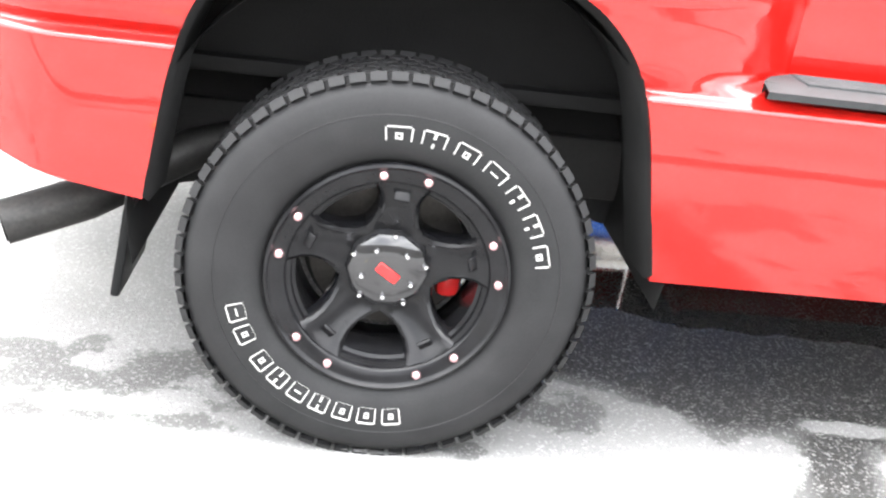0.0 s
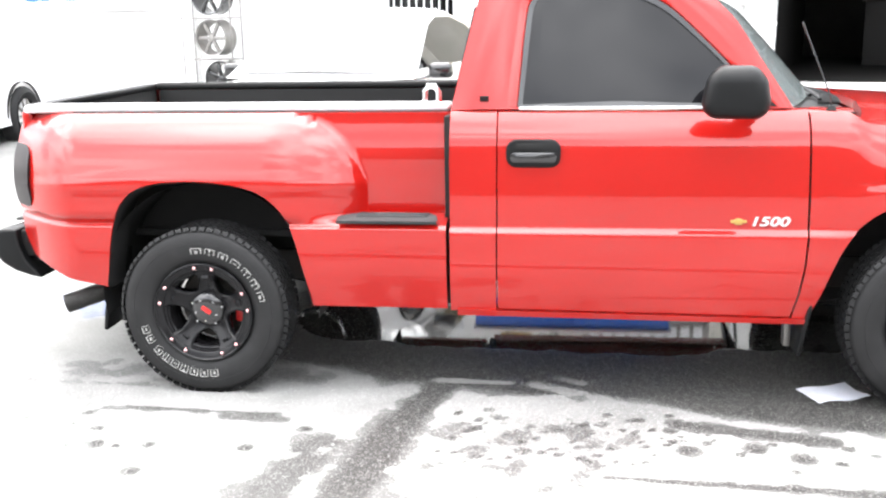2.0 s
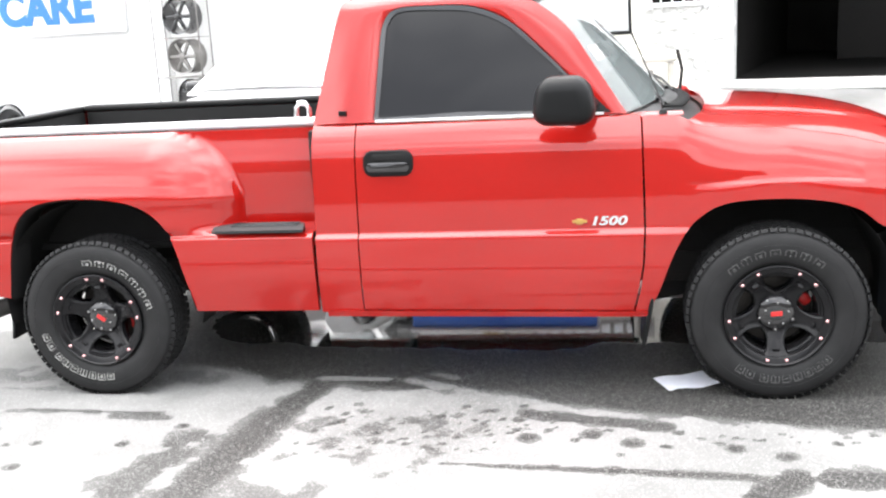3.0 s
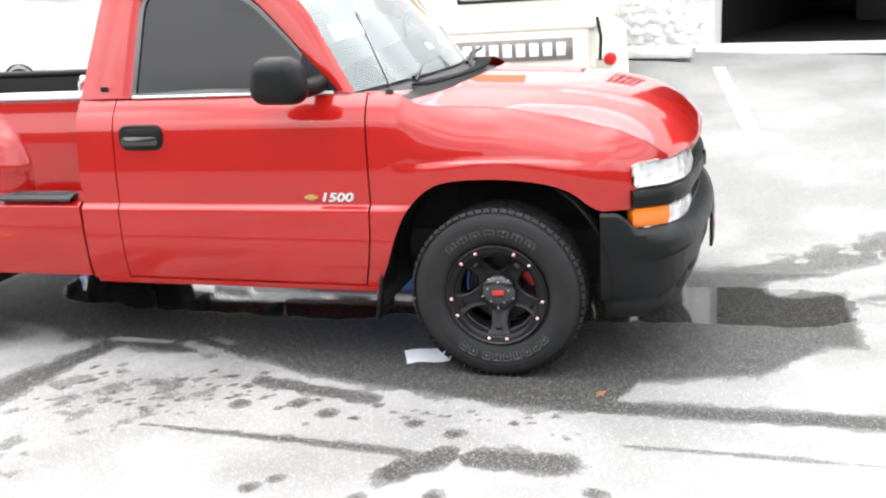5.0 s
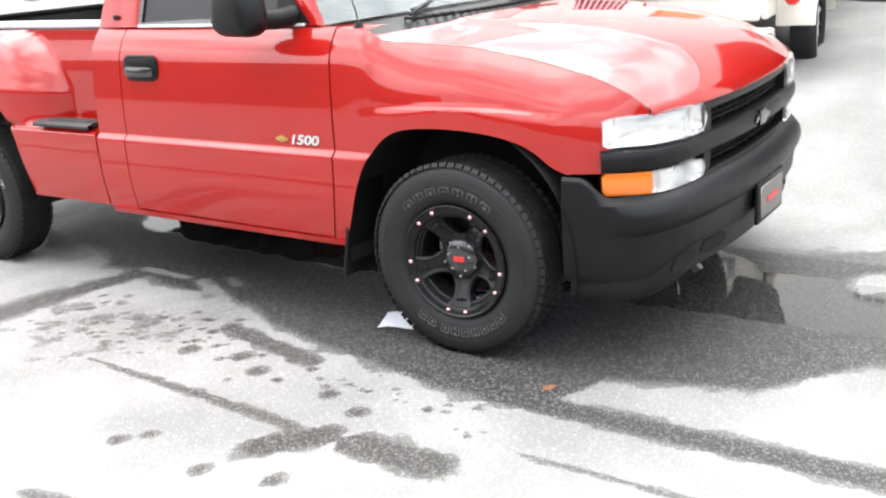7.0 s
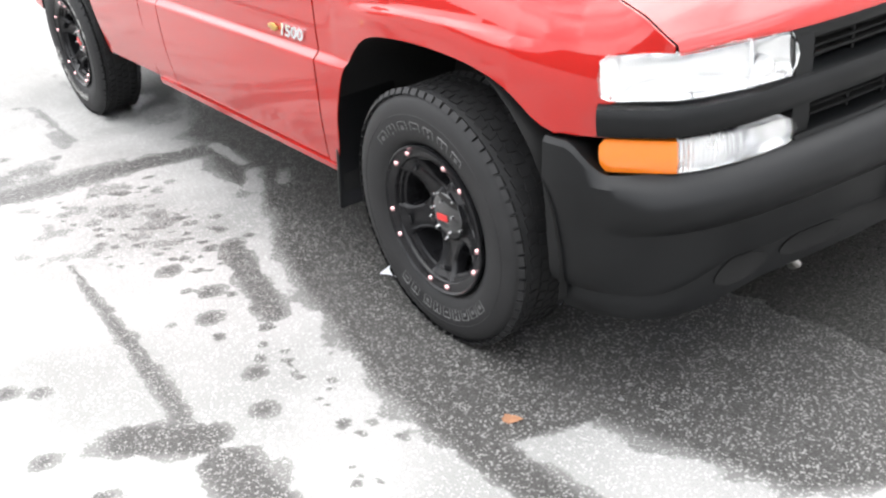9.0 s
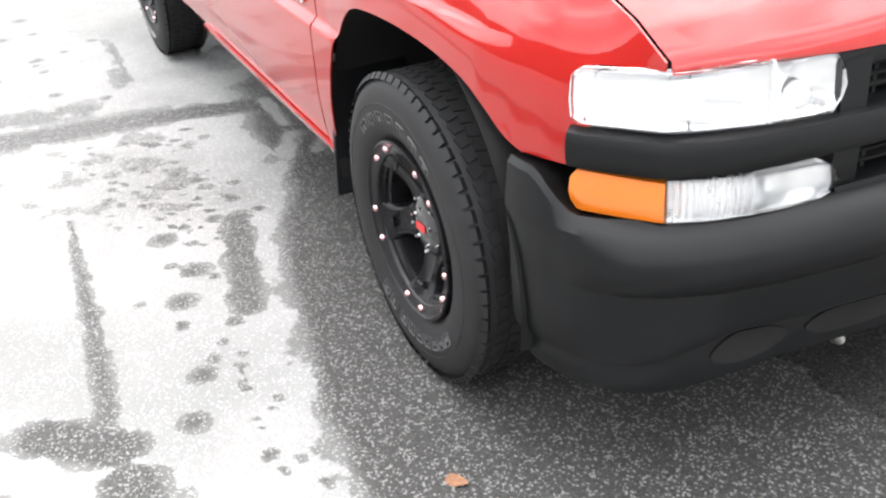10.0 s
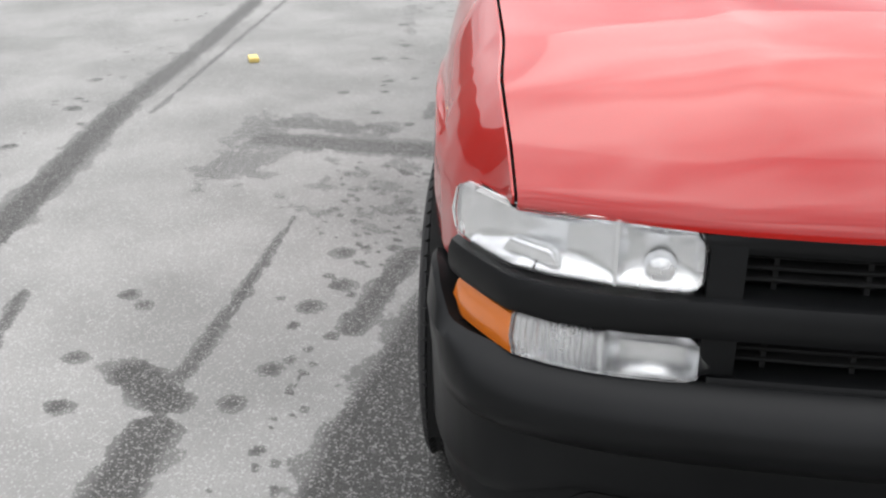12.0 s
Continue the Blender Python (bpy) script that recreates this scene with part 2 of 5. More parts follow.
def lerp(x, table):
    """Straight interpolation in a table of (x, value)."""
    if x <= table[0][0]:
        return table[0][1]
    for (a, va), (b, vb) in zip(table, table[1:]):
        if x <= b:
            return va + (vb - va) * (x - a) / (b - a)
    return table[-1][1]


def ease(a, b, x):
    t = min(1.0, max(0.0, (x - a) / (b - a)))
    return t * t * (3 - 2 * t)


def spans(*cuts):
    """Positions between the cuts: pairs of (limit, steps)."""
    out = [cuts[0]]
    for limit, steps in cuts[1:]:
        a = out[-1]
        out += [a + (limit - a) * (k + 1) / steps for k in range(steps)]
    return out


def skin(xs, levels, bottom, top, depth, flange=0.03):
    """A body panel seen from the side: columns at xs, rows at the levels of z clamped between bottom and top, y from depth(x, z); its rim is turned inwards."""
    bm = bmesh.new()
    rows = []
    for x in xs:
        lo, hi = bottom(x), top(x)
        col = []
        for z in levels:
            zz = min(max(z, lo), hi)
            col.append((x, depth(x, zz), zz))
        rows.append(col)
    grid(bm, rows, flip=True)
    bmesh.ops.remove_doubles(bm, verts=bm.verts, dist=1e-5)
    bmesh.ops.dissolve_degenerate(bm, dist=1e-5, edges=bm.edges)
    edge = [e for e in bm.edges if len(e.link_faces) == 1]
    out = bmesh.ops.extrude_edge_only(bm, edges=edge)["geom"]
    bmesh.ops.translate(bm, vec=(0, flange, 0), verts=[v for v in out if isinstance(v, bmesh.types.BMVert)])
    bmesh.ops.recalc_face_normals(bm, faces=bm.faces)
    return bm


def lettering(text, size, depth, material, name, parent, m, label="", bold=0.0, lean=0.0):
    cu = bpy.data.curves.new(name, 'FONT')
    cu.offset, cu.shear = size * bold, lean
    cu.body, cu.size, cu.extrude, cu.align_x, cu.align_y = text, size, depth, 'CENTER', 'CENTER'
    tmp = new(name + "_outline", cu)
    me = bpy.data.meshes.new_from_object(tmp.evaluated_get(bpy.context.evaluated_depsgraph_get()))
    bpy.data.objects.remove(tmp)
    bpy.data.curves.remove(cu)
    me.materials.clear()
    me.materials.append(material)
    ob = new(name, me)
    ob.parent = parent
    ob.matrix_local = m
    if label:
        tagged(ob, label)
    return ob

# ---- the ground ----
def rise(x, y):
    """The lot is level round the pickup and climbs beyond it, more steeply towards the garage."""
    return max(0.0, min(y, 7.7) - 1.75) * (0.048 + 0.082 * ease(-1.0, 2.2, x))


# Wet marks: strokes as (x0, y0, x1, y1, half width, strength)
WET = [
    (4.0, 1.5, 5.6, 2.5, 0.20, 0.75), (3.3, -0.30, 5.4, -0.30, 0.075, 0.95), (4.0, 0.85, 5.3, 1.35, 0.10, 0.6),
    # the stroke from x -0.75 also paints the soft shade by the rear wheel
    (-0.75, 0.20, 0.4, 0.16, 0.13, 0.62), (-0.9, 0.02, 0.2, -0.02, 0.03, 0.55), (1.04, 0.22, 0.90, -0.30, 0.10, 0.9), (0.90, -0.30, 0.78, -1.05, 0.135, 0.85),
    (0.62, -0.55, 0.52, -1.02, 0.13, 0.75), (0.50, -1.05, 1.25, -1.12, 0.20, 0.62), (0.95, -0.62, 1.55, -0.75, 0.20, 0.40), (1.05, -0.35, 1.75, -0.42, 0.16, 0.44),
    (1.70, -0.73, 1.92, -0.745, 0.018, 0.85), (1.92, -0.745, 2.35, -0.765, 0.026, 0.85), (2.35, -0.765, 2.86, -0.80, 0.034, 0.85),
    (2.84, -0.95, 2.98, -0.80, 0.085, 0.95), (3.10, -0.80, 3.40, -0.80, 0.095, 0.9), (2.98, -0.78, 3.14, -0.74, 0.05, 0.7), (2.0, -0.24, 2.55, -0.36, 0.06, 0.85),
    (-4.5, -2.00, -1.0, -1.93, 0.085, 0.9), (-1.0, -1.93, 0.3, -1.95, 0.09, 0.9), (0.3, -1.95, 2.0, -1.82, 0.10, 0.95), (2.0, -1.82, 5.5, -1.55, 0.09, 0.85),
    (-4.0, -1.72, 0.4, -1.76, 0.025, 0.75), (-0.3, -0.25, 0.36, -0.28, 0.024, 0.8), (3.6, -0.62, 5.2, -0.66, 0.02, 0.7), (-2.9, -0.80, -1.4, -0.62, 0.05, 0.5),
    (0.15, -0.31, 0.42, -0.33, 0.035, 0.7), (2.38, -1.50, 2.75, -1.42, 0.03, 0.8), (-0.40, -0.27, 0.18, -0.29, 0.03, 0.5),
]
# The wet stretch along the pickup, also painting the shade under it: its near edge as (x, y)
WET_SHADE_EDGE = [(-0.25, 0.50), (0.20, 0.34), (0.55, 0.26), (0.75, 0.10), (0.95, 0.12), (1.25, 0.02), (1.9, -0.02), (2.1, -0.14), (2.43, -0.23), (2.75, -0.29),
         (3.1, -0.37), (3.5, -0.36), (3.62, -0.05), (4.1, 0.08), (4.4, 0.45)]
DROPS = [
    (2.01, -0.48, 0.050), (1.95, -0.31, 0.030), (2.06, -0.31, 0.028), (2.26, -0.45, 0.058), (2.20, -0.50, 0.030), (2.42, -0.52, 0.052), (2.54, -0.55, 0.036),
    (2.37, -0.63, 0.02), (2.37, -1.14, 0.045), (2.44, -1.06, 0.034), (2.80, -0.555, 0.040), (2.97, -0.62, 0.045), (2.22, -0.32, 0.038), (2.29, -0.29, 0.034),
    (3.02, -1.09, 0.05), (2.77, -1.15, 0.04), (0.53, -0.41, 0.04), (0.34, -0.61, 0.04), (3.18, -0.5, 0.03), (1.2, -0.35, 0.04), (2.33, -0.40, 0.025),
    (2.12, -0.745, 0.036), (2.34, -0.76, 0.045), (2.56, -0.78, 0.045), (3.40, -0.60, 0.022), (3.55, -0.98, 0.05), (3.72, -1.02, 0.03), (1.35, -2.15, 0.06), (0.95, -2.25, 0.05),
    (0.35, -2.2, 0.06), (-0.2, -2.3, 0.05), (2.6, -0.42, 0.030), (2.68, -0.47, 0.024), (-0.75, -0.75, 0.06), (-1.1, -0.62, 0.05), (-1.7, -0.70, 0.06), (-0.25, -0.62, 0.045),
]
splash = random.Random(21)
for k in range(70):
    DROPS.append((splash.uniform(1.05, 2.0), splash.uniform(-0.62, -0.10), splash.uniform(0.010, 0.030)))
for k in range(60):
    u = splash.uniform(1.2, 3.5)
    DROPS.append((u, splash.gauss(-0.14 - 0.11 * u, 0.05), splash.uniform(0.008, 0.022)))
for k in range(40):
    DROPS.append((splash.uniform(-3.0, 2.5), splash.gauss(-2.25, 0.12), splash.uniform(0.012, 0.035)))
for k in range(30):
    DROPS.append((splash.uniform(-2.6, 0.2), splash.uniform(-0.9, -0.1), splash.uniform(0.012, 0.04)))
DRY = [(0.98, 0.17, 1.30, 0.16, 0.030), (1.42, 0.15, 1.72, 0.00, 0.045), (1.52, 0.24, 1.62, 0.18, 0.03), (3.63, -0.17, 4.7, -0.05, 0.065), (4.3, 1.3, 4.9, 1.6, 0.16), (1.15, -0.12, 1.9, -0.10, 0.045)]
POOL = [(0.5, 1.10, 3.4, 1.10, 0.42), (0.85, 0.98, 2.0, 0.92, 0.36), (3.4, 1.00, 4.3, 1.00, 0.30), (-2.6, 1.35, -1.2, 1.20, 0.30)]


def along(x, y, s):
    """Distance from (x, y) to the stroke's middle line."""
    ax, ay, bx, by = s[:4]
    dx, dy = bx - ax, by - ay
    t = np.clip(((x - ax) * dx + (y - ay) * dy) / (dx * dx + dy * dy), 0, 1)
    return np.hypot(x - ax - t * dx, y - ay - t * dy)


def make_ground():
    xs = np.concatenate([[-400, -120, -40, -16, -9], np.arange(-5.5, 6.21, 0.02), [9, 16, 40, 120, 400]])
    ys = np.concatenate([[-400, -120, -40, -12, -5], np.arange(-2.6, 3.01, 0.022), np.arange(3.3, 13.0, 0.6), [40, 120, 400]])
    X, Y = np.meshgrid(xs, ys)
    Z = np.vectorize(rise)(X, Y)
    wet = np.zeros_like(X)
    for s in WET:
        wet = np.maximum(wet, s[5] * np.clip(1.5 - along(X, Y, s) / s[4], 0, 1))
    # wet stretch and the pickup's ground shade share this one dark field
    wet_shade_edge = np.interp(X, [q[0] for q in WET_SHADE_EDGE], [q[1] for q in WET_SHADE_EDGE])
    inside = np.minimum(np.minimum(Y - wet_shade_edge, 1.6 - Y), np.minimum(X + 0.35, 4.55 - X) * 1.5)
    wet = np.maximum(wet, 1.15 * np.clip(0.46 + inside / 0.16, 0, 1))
    for x, y, r in DROPS:
        wet = np.maximum(wet, 0.85 * np.clip(1.5 - np.hypot(X - x, Y - y) / r, 0, 1))
    for s in DRY:
        wet = np.minimum(wet, 0.30 + 0.9 * np.clip(along(X, Y, s) / s[4] - 0.5, 0, 1))
    pool = np.zeros_like(X)
    for s in POOL:
        pool = np.maximum(pool, np.clip(1.5 - along(X, Y, s) / s[4], 0, 1))
    n, m = X.shape
    verts = np.stack([X, Y, Z], -1).reshape(-1, 3).tolist()
    faces = [(j * m + i, j * m + i + 1, (j + 1) * m + i + 1, (j + 1) * m + i) for j in range(n - 1) for i in range(m - 1)]
    me = bpy.data.meshes.new("ground")
    me.from_pydata(verts, [], faces)
    for name, field in (("wet", wet), ("pool", pool)):
        at = me.attributes.new(name, 'FLOAT', 'POINT')
        at.data.foreach_set("value", field.reshape(-1).astype(np.float32))
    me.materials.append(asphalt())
    return tagged(new("ground", me), "grey asphalt parking lot with wet streaks and a puddle", "ground", kind="structure")


def asphalt():
    m = principled("asphalt", (0.3, 0.3, 0.3), 0.8, spec=0.24)
    nt = m.node_tree
    b = nt.nodes["Principled BSDF"]
    N, L = nt.nodes.new, nt.links.new
    tc = N("ShaderNodeTexCoord")

    def tex(scale, detail=4.0):
        t = N("ShaderNodeTexNoise")
        t.inputs["Scale"].default_value = scale
        t.inputs["Detail"].default_value = detail
        L(tc.outputs["Object"], t.inputs["Vector"])
        return t.outputs["Fac"]

    def math_node(op, a, c, clamp=False):
        k = N("ShaderNodeMath")
        k.operation, k.use_clamp = op, clamp
        for i, v in enumerate((a, c)):
            if isinstance(v, (int, float)):
                k.inputs[i].default_value = v
            else:
                L(v, k.inputs[i])
        return k.outputs[0]

    def spread(v, lo, hi):
        r = N("ShaderNodeMapRange")
        r.interpolation_type = 'SMOOTHSTEP'
        r.inputs["From Min"].default_value = lo
        r.inputs["From Max"].default_value = hi
        L(v, r.inputs["Value"])
        return r.outputs["Result"]

    def mix(f, a, c):
        k = N("ShaderNodeMix")
        k.data_type = 'RGBA'
        L(f, k.inputs["Factor"])
        for v, s in ((a, "A"), (c, "B")):
            if isinstance(v, tuple):
                k.inputs[s].default_value = (*v, 1)
            else:
                L(v, k.inputs[s])
        return k.outputs["Result"]

    def attr(name):
        a = N("ShaderNodeAttribute")
        a.attribute_name = name
        return a.outputs["Fac"]

    edge = math_node('ADD', math_node('MULTIPLY', math_node('SUBTRACT', tex(7.0, 9.0), 0.5), 1.7), math_node('MULTIPLY', math_node('SUBTRACT', tex(45.0, 3.0), 0.5), 0.40))
    wet = spread(math_node('ADD', attr("wet"), edge), 0.44, 0.57)
    pool = spread(math_node('ADD', attr("pool"), math_node('MULTIPLY', edge, 0.18)), 0.48, 0.56)
    v = N("ShaderNodeTexVoronoi")
    v.inputs["Scale"].default_value = 210.0
    L(tc.outputs["Object"], v.inputs["Vector"])
    stones = v.outputs["Color"]
    sep = N("ShaderNodeSeparateColor")
    L(stones, sep.inputs["Color"])
    pale = spread(sep.outputs["Red"], 0.85, 0.92)
    broad = tex(1.3, 6.0)
    dry = mix(spread(broad, 0.3, 0.7), (0.178, 0.178, 0.173), (0.262, 0.26, 0.254))
    dry = mix(math_node('MULTIPLY', spread(tex(3.7, 7.0), 0.52, 0.72), 0.22), dry, (0.145, 0.144, 0.139))
    dry = mix(math_node('MULTIPLY', sep.outputs["Green"], 0.20), dry, (0.14, 0.14, 0.137))
    dry = mix(math_node('MULTIPLY', spread(tex(160.0, 2.0), 0.50, 0.66), 0.30), dry, (0.13, 0.13, 0.127))
    dry = mix(math_node('MULTIPLY', pale, 0.32), dry, (0.46, 0.46, 0.45))
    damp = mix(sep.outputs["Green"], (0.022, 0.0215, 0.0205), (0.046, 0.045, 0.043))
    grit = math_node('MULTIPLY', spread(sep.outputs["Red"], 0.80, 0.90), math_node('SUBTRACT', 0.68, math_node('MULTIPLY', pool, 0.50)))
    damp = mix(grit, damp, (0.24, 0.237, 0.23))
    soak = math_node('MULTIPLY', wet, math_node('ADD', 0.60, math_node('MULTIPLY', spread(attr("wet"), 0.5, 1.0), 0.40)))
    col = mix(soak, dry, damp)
    L(col, b.inputs["Base Color"])
    rough = N("ShaderNodeMix")
    L(wet, rough.inputs["Factor"])
    rough.inputs["A"].default_value = 0.92
    rough.inputs["B"].default_value = 0.52
    rough2 = N("ShaderNodeMix")
    L(pool, rough2.inputs["Factor"])
    L(rough.outputs["Result"], rough2.inputs["A"])
    rough2.inputs["B"].default_value = 0.045
    L(rough2.outputs["Result"], b.inputs["Roughness"])
    bp = N("ShaderNodeBump")
    bp.inputs["Distance"].default_value = 0.004
    L(math_node('MULTIPLY', math_node('SUBTRACT', 1.0, pool), 0.38), bp.inputs["Strength"])
    L(math_node('ADD', v.outputs["Distance"], tex(300.0)), bp.inputs["Height"])
    L(bp.outputs["Normal"], b.inputs["Normal"])
    return m


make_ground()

# ---- the red pickup: x ahead from the rear axle, near flank at y = -0.05 ----
MID = 0.96
truck = thing("pickup_truck", "red step-side pickup truck with black wheels and grey-black bumper", "pickup truck")


def both(name, bm, material, label="", parent=None):
    """The same part on both flanks."""
    far = mirror_y(bm, MID)
    return part(name, bm, material, parent or truck, label), part(name, far, material, parent or truck, label)


REAR_ARCH = [(-0.43, 0.472), (-0.418, 0.55), (-0.387, 0.715), (-0.344, 0.825), (-0.271, 0.894), (-0.155, 0.928), (0.033, 0.934),
             (0.218, 0.908), (0.328, 0.845), (0.40, 0.737), (0.45, 0.537), (0.477, 0.412)]
FRONT_ARCH = [(2.53, 0.395), (2.573, 0.548), (2.636, 0.695), (2.715, 0.791), (2.825, 0.847), (3.022, 0.86), (3.207, 0.844),
              (3.339, 0.805), (3.422, 0.741), (3.474, 0.716)]



def flowing(points, steps=5):
    """Open curve through the points, rounded between them."""
    out = []
    for i in range(len(points) - 1):
        p0, p1, p2, p3 = (Vector(points[min(max(i + k, 0), len(points) - 1)]) for k in (-1, 0, 1, 2))
        for k in range(steps):
            t = k / steps
            h = 2 * t ** 3 - 3 * t * t + 1
            q = h * p1 + (t ** 3 - 2 * t * t + t) * (p2 - p0) / 2 + (1 - h) * p2 + (t ** 3 - t * t) * (p3 - p1) / 2
            out.append((q.x, q.y))
    return out + [points[-1]]


REAR_ARCH, FRONT_ARCH = flowing(REAR_ARCH), flowing(FRONT_ARCH)


def bed_bottom(x):
    if x < -0.43:
        return lerp(x, [(-0.935, 0.74), (-0.915, 0.66), (-0.84, 0.568), (-0.62, 0.502), (-0.431, 0.468)])
    if x <= 0.477:
        return lerp(x, REAR_ARCH)
    return 0.398


def bed_depth(x, z):
    low = -0.052 + 0.022 * max(0.0, (0.70 - z) / 0.3) ** 2 + 0.02 * ease(0.735, 0.752, z)
    q = math.hypot(max(0.0, (z - 0.87) / 0.34), max(0.0, (x - 0.28) / 0.44))
    crown = -0.058 + 0.25 * (1 - math.sqrt(max(0.0, 1 - q * q))) - 0.011 * ease(0.985, 0.955, z + 0.10 * x * x) * ease(0.85, 0.93, z)
    panel = 0.115 + 0.03 * ease(1.0, 1.20, z)
    mix = min(1.0, max(0.0, 0.5 + 0.5 * (panel - crown) / 0.022))
    upper = panel + (crown - panel) * mix - 0.011 * 2 * mix * (1 - mix) * 0.5
    f = ease(0.742, 0.79, z) * (1 - ease(0.40, 0.70, x)) + ease(0.752, 0.775, z) * ease(0.40, 0.70, x)
    y = low + (upper - low) * f
    y += 0.25 * max(0.0, (-0.56 - x) / 0.376) ** 1.5
    return y


LEVELS = sorted(set([0.39 + 0.02 * k for k in range(45)] + [0.728, 0.735, 0.740, 0.745, 0.751, 0.757, 0.763, 0.769, 0.775]))
bed_xs = spans(-0.935, (-0.70, 14), (-0.432, 10), (-0.429, 1), (-0.38, 10), (-0.2, 20), (0.25, 24), (0.40, 18), (0.4769, 10), (0.479, 1), (0.55, 4), (0.80, 26), (1.056, 10))
both("bed_side", skin(bed_xs, LEVELS, bed_bottom, lambda x: 1.20, bed_depth), RED, "glossy red step-side bed fender")

# rail caps, inner walls, floor, tailgate
for y in (0.255, 2 * MID - 0.255):
    part("bed_rail", rbox((1.92, 0.13, 0.034), (0.09, y, 1.215), 0.014, 3), SILVER if y < MID else LINER, truck, "pale silver bed rail cap" if y < MID else "black bed rail cap")
part("bed_wall", rbox((1.86, 0.03, 0.56), (0.10, 0.30, 0.915), 0.004), LINER, truck, "black bed liner")
part("bed_wall", rbox((1.86, 0.03, 0.56), (0.10, 2 * MID - 0.30, 0.915), 0.004), LINER, truck, "black bed liner")
part("bed_front_wall", rbox((0.03, 1.46, 0.58), (1.02, MID, 0.915), 0.006), LINER, truck)
part("bed_floor", rbox((1.84, 1.43, 0.03), (0.09, MID, 0.65), 0.004), LINER, truck)
tailgate = part("tailgate", rbox((0.05, 1.44, 0.50), (-0.885, MID, 0.955), 0.015, 3), RED, truck, "red tailgate")
part("tailgate_cap", rbox((0.07, 1.28, 0.034), (-0.872, MID, 1.215), 0.01), PLASTIC, tailgate)
part("tailgate_liner", rbox((0.012, 1.30, 0.52), (-0.853, MID, 0.94), 0.004), LINER, tailgate)
part("tailgate_handle", rbox((0.02, 0.18, 0.07), (-0.918, MID, 1.13), 0.008), PLASTIC, tailgate)
for y in (0.27, 2 * MID - 0.27):
    hook = tube([(0.935, y, 1.225), (0.935, y, 1.275), (0.95, y, 1.298), (0.98, y, 1.298), (0.995, y, 1.275), (0.995, y, 1.225)], 0.013)
    part("tie_down_hook", hook, CHROME, truck, "chrome tie-down hook")

# rear lamps, bumper, exhaust
def lamp_span(x):
    """Lower and upper edge of the tail lamp, with rounded ends."""
    e = min(1.0, (x + 0.945) / 0.02, (-0.808 - x) / 0.035)
    r = 0.035 * (1 - math.sqrt(max(0.0, 1 - (1 - e) ** 2)))
    return 0.795 + r, 1.065 - 0.25 * max(0.0, x + 0.86) - r


lamp = skin(spans(-0.945, (-0.925, 5), (-0.85, 6), (-0.809, 8)), [0.79 + 0.01 * k for k in range(29)], lambda x: lamp_span(x)[0], lambda x: lamp_span(x)[1], lambda x, z: bed_depth(x, z) - 0.016 * math.sin(math.pi * min(1.0, max(0.0, (z - 0.79) / 0.28))) - 0.004, 0.03)
both("tail_light", lamp, SMOKED, "dark smoked tail light")
bumper = bmesh.new()
rows = []
for k in range(25):
    v = -1 + 2 * k / 24
    y = MID + v * 0.70
    x = -1.085 + 0.05 * abs(v) ** 4
    rows.append([(x + 0.10, y, 0.675), (x, y, 0.665), (x - 0.018, y, 0.60), (x - 0.01, y, 0.54), (x + 0.03, y, 0.485), (x + 0.08, y, 0.455), (x + 0.14, y, 0.45), (x + 0.12, y, 0.675)])
ends = grid(bumper, [r + r[:1] for r in rows])
for e in (ends[0], ends[-1]):
    bumper.faces.new(e[:-1])
bmesh.ops.recalc_face_normals(bumper, faces=bumper.faces)
rear_bumper = part("rear_bumper", bumper, CHROME, truck, "chrome rear bumper")
for y0, y1 in ((0.16, 0.33), (2 * MID - 0.33, 2 * MID - 0.16)):
    end = bmesh.new()
    outline = [(-1.085, 0.655), (-1.02, 0.672), (-0.955, 0.672), (-0.948, 0.60), (-0.925, 0.53), (-0.850, 0.445), (-0.90, 0.452), (-0.98, 0.478), (-1.04, 0.515), (-1.072, 0.57)]
    loops = [[(x, y, z) for x, z in outline] for y in (y0, y1)]
    grid(end, [r + r[:1] for r in loops])
    bmesh.ops.remove_doubles(end, verts=end.verts, dist=1e-6)
    end.verts.ensure_lookup_table()
    for y in (y0, y1):
        end.faces.new([min(end.verts, key=lambda v: (v.co - Vector((x, y, z))).length) for x, z in outline])
    bmesh.ops.recalc_face_normals(end, faces=end.faces)
    bmesh.ops.bevel(end, geom=[e for e in end.edges if len(e.link_faces) == 2 and e.calc_face_angle() > 0.9], offset=0.012, segments=3, profile=0.5, affect='EDGES')
    part("bumper_end", end, PLASTIC, rear_bumper, "dark plastic bumper end")
    part("bumper_filler", rbox((0.10, abs(y1 - y0) - 0.02, 0.12), (-0.915, (y0 + y1) / 2 + (0.03 if y0 < MID else -0.03), 0.60), 0.01), LINER, rear_bumper)
part("bumper_step_pad", rbox((0.09, 1.2, 0.012), (-1.02, MID, 0.681), 0.004), PLASTIC, rear_bumper)

pipe = tube([(-0.718, 0.112, 0.338), (-0.58, 0.18, 0.378), (-0.49, 0.24, 0.42), (-0.40, 0.30, 0.46), (-0.1, 0.5, 0.5), (0.6, 0.62, 0.44), (1.5, 0.66, 0.40)], 0.043, 18)
exhaust = part("exhaust_pipe", pipe, SOOT, truck, "dark sooty steel exhaust pipe")
part("exhaust_mouth", tube([(-0.7205, 0.1108, 0.3373), (-0.718, 0.112, 0.338)], 0.037, 18), LINER, exhaust)

# step pad
pad = bmesh.new()
rows = []
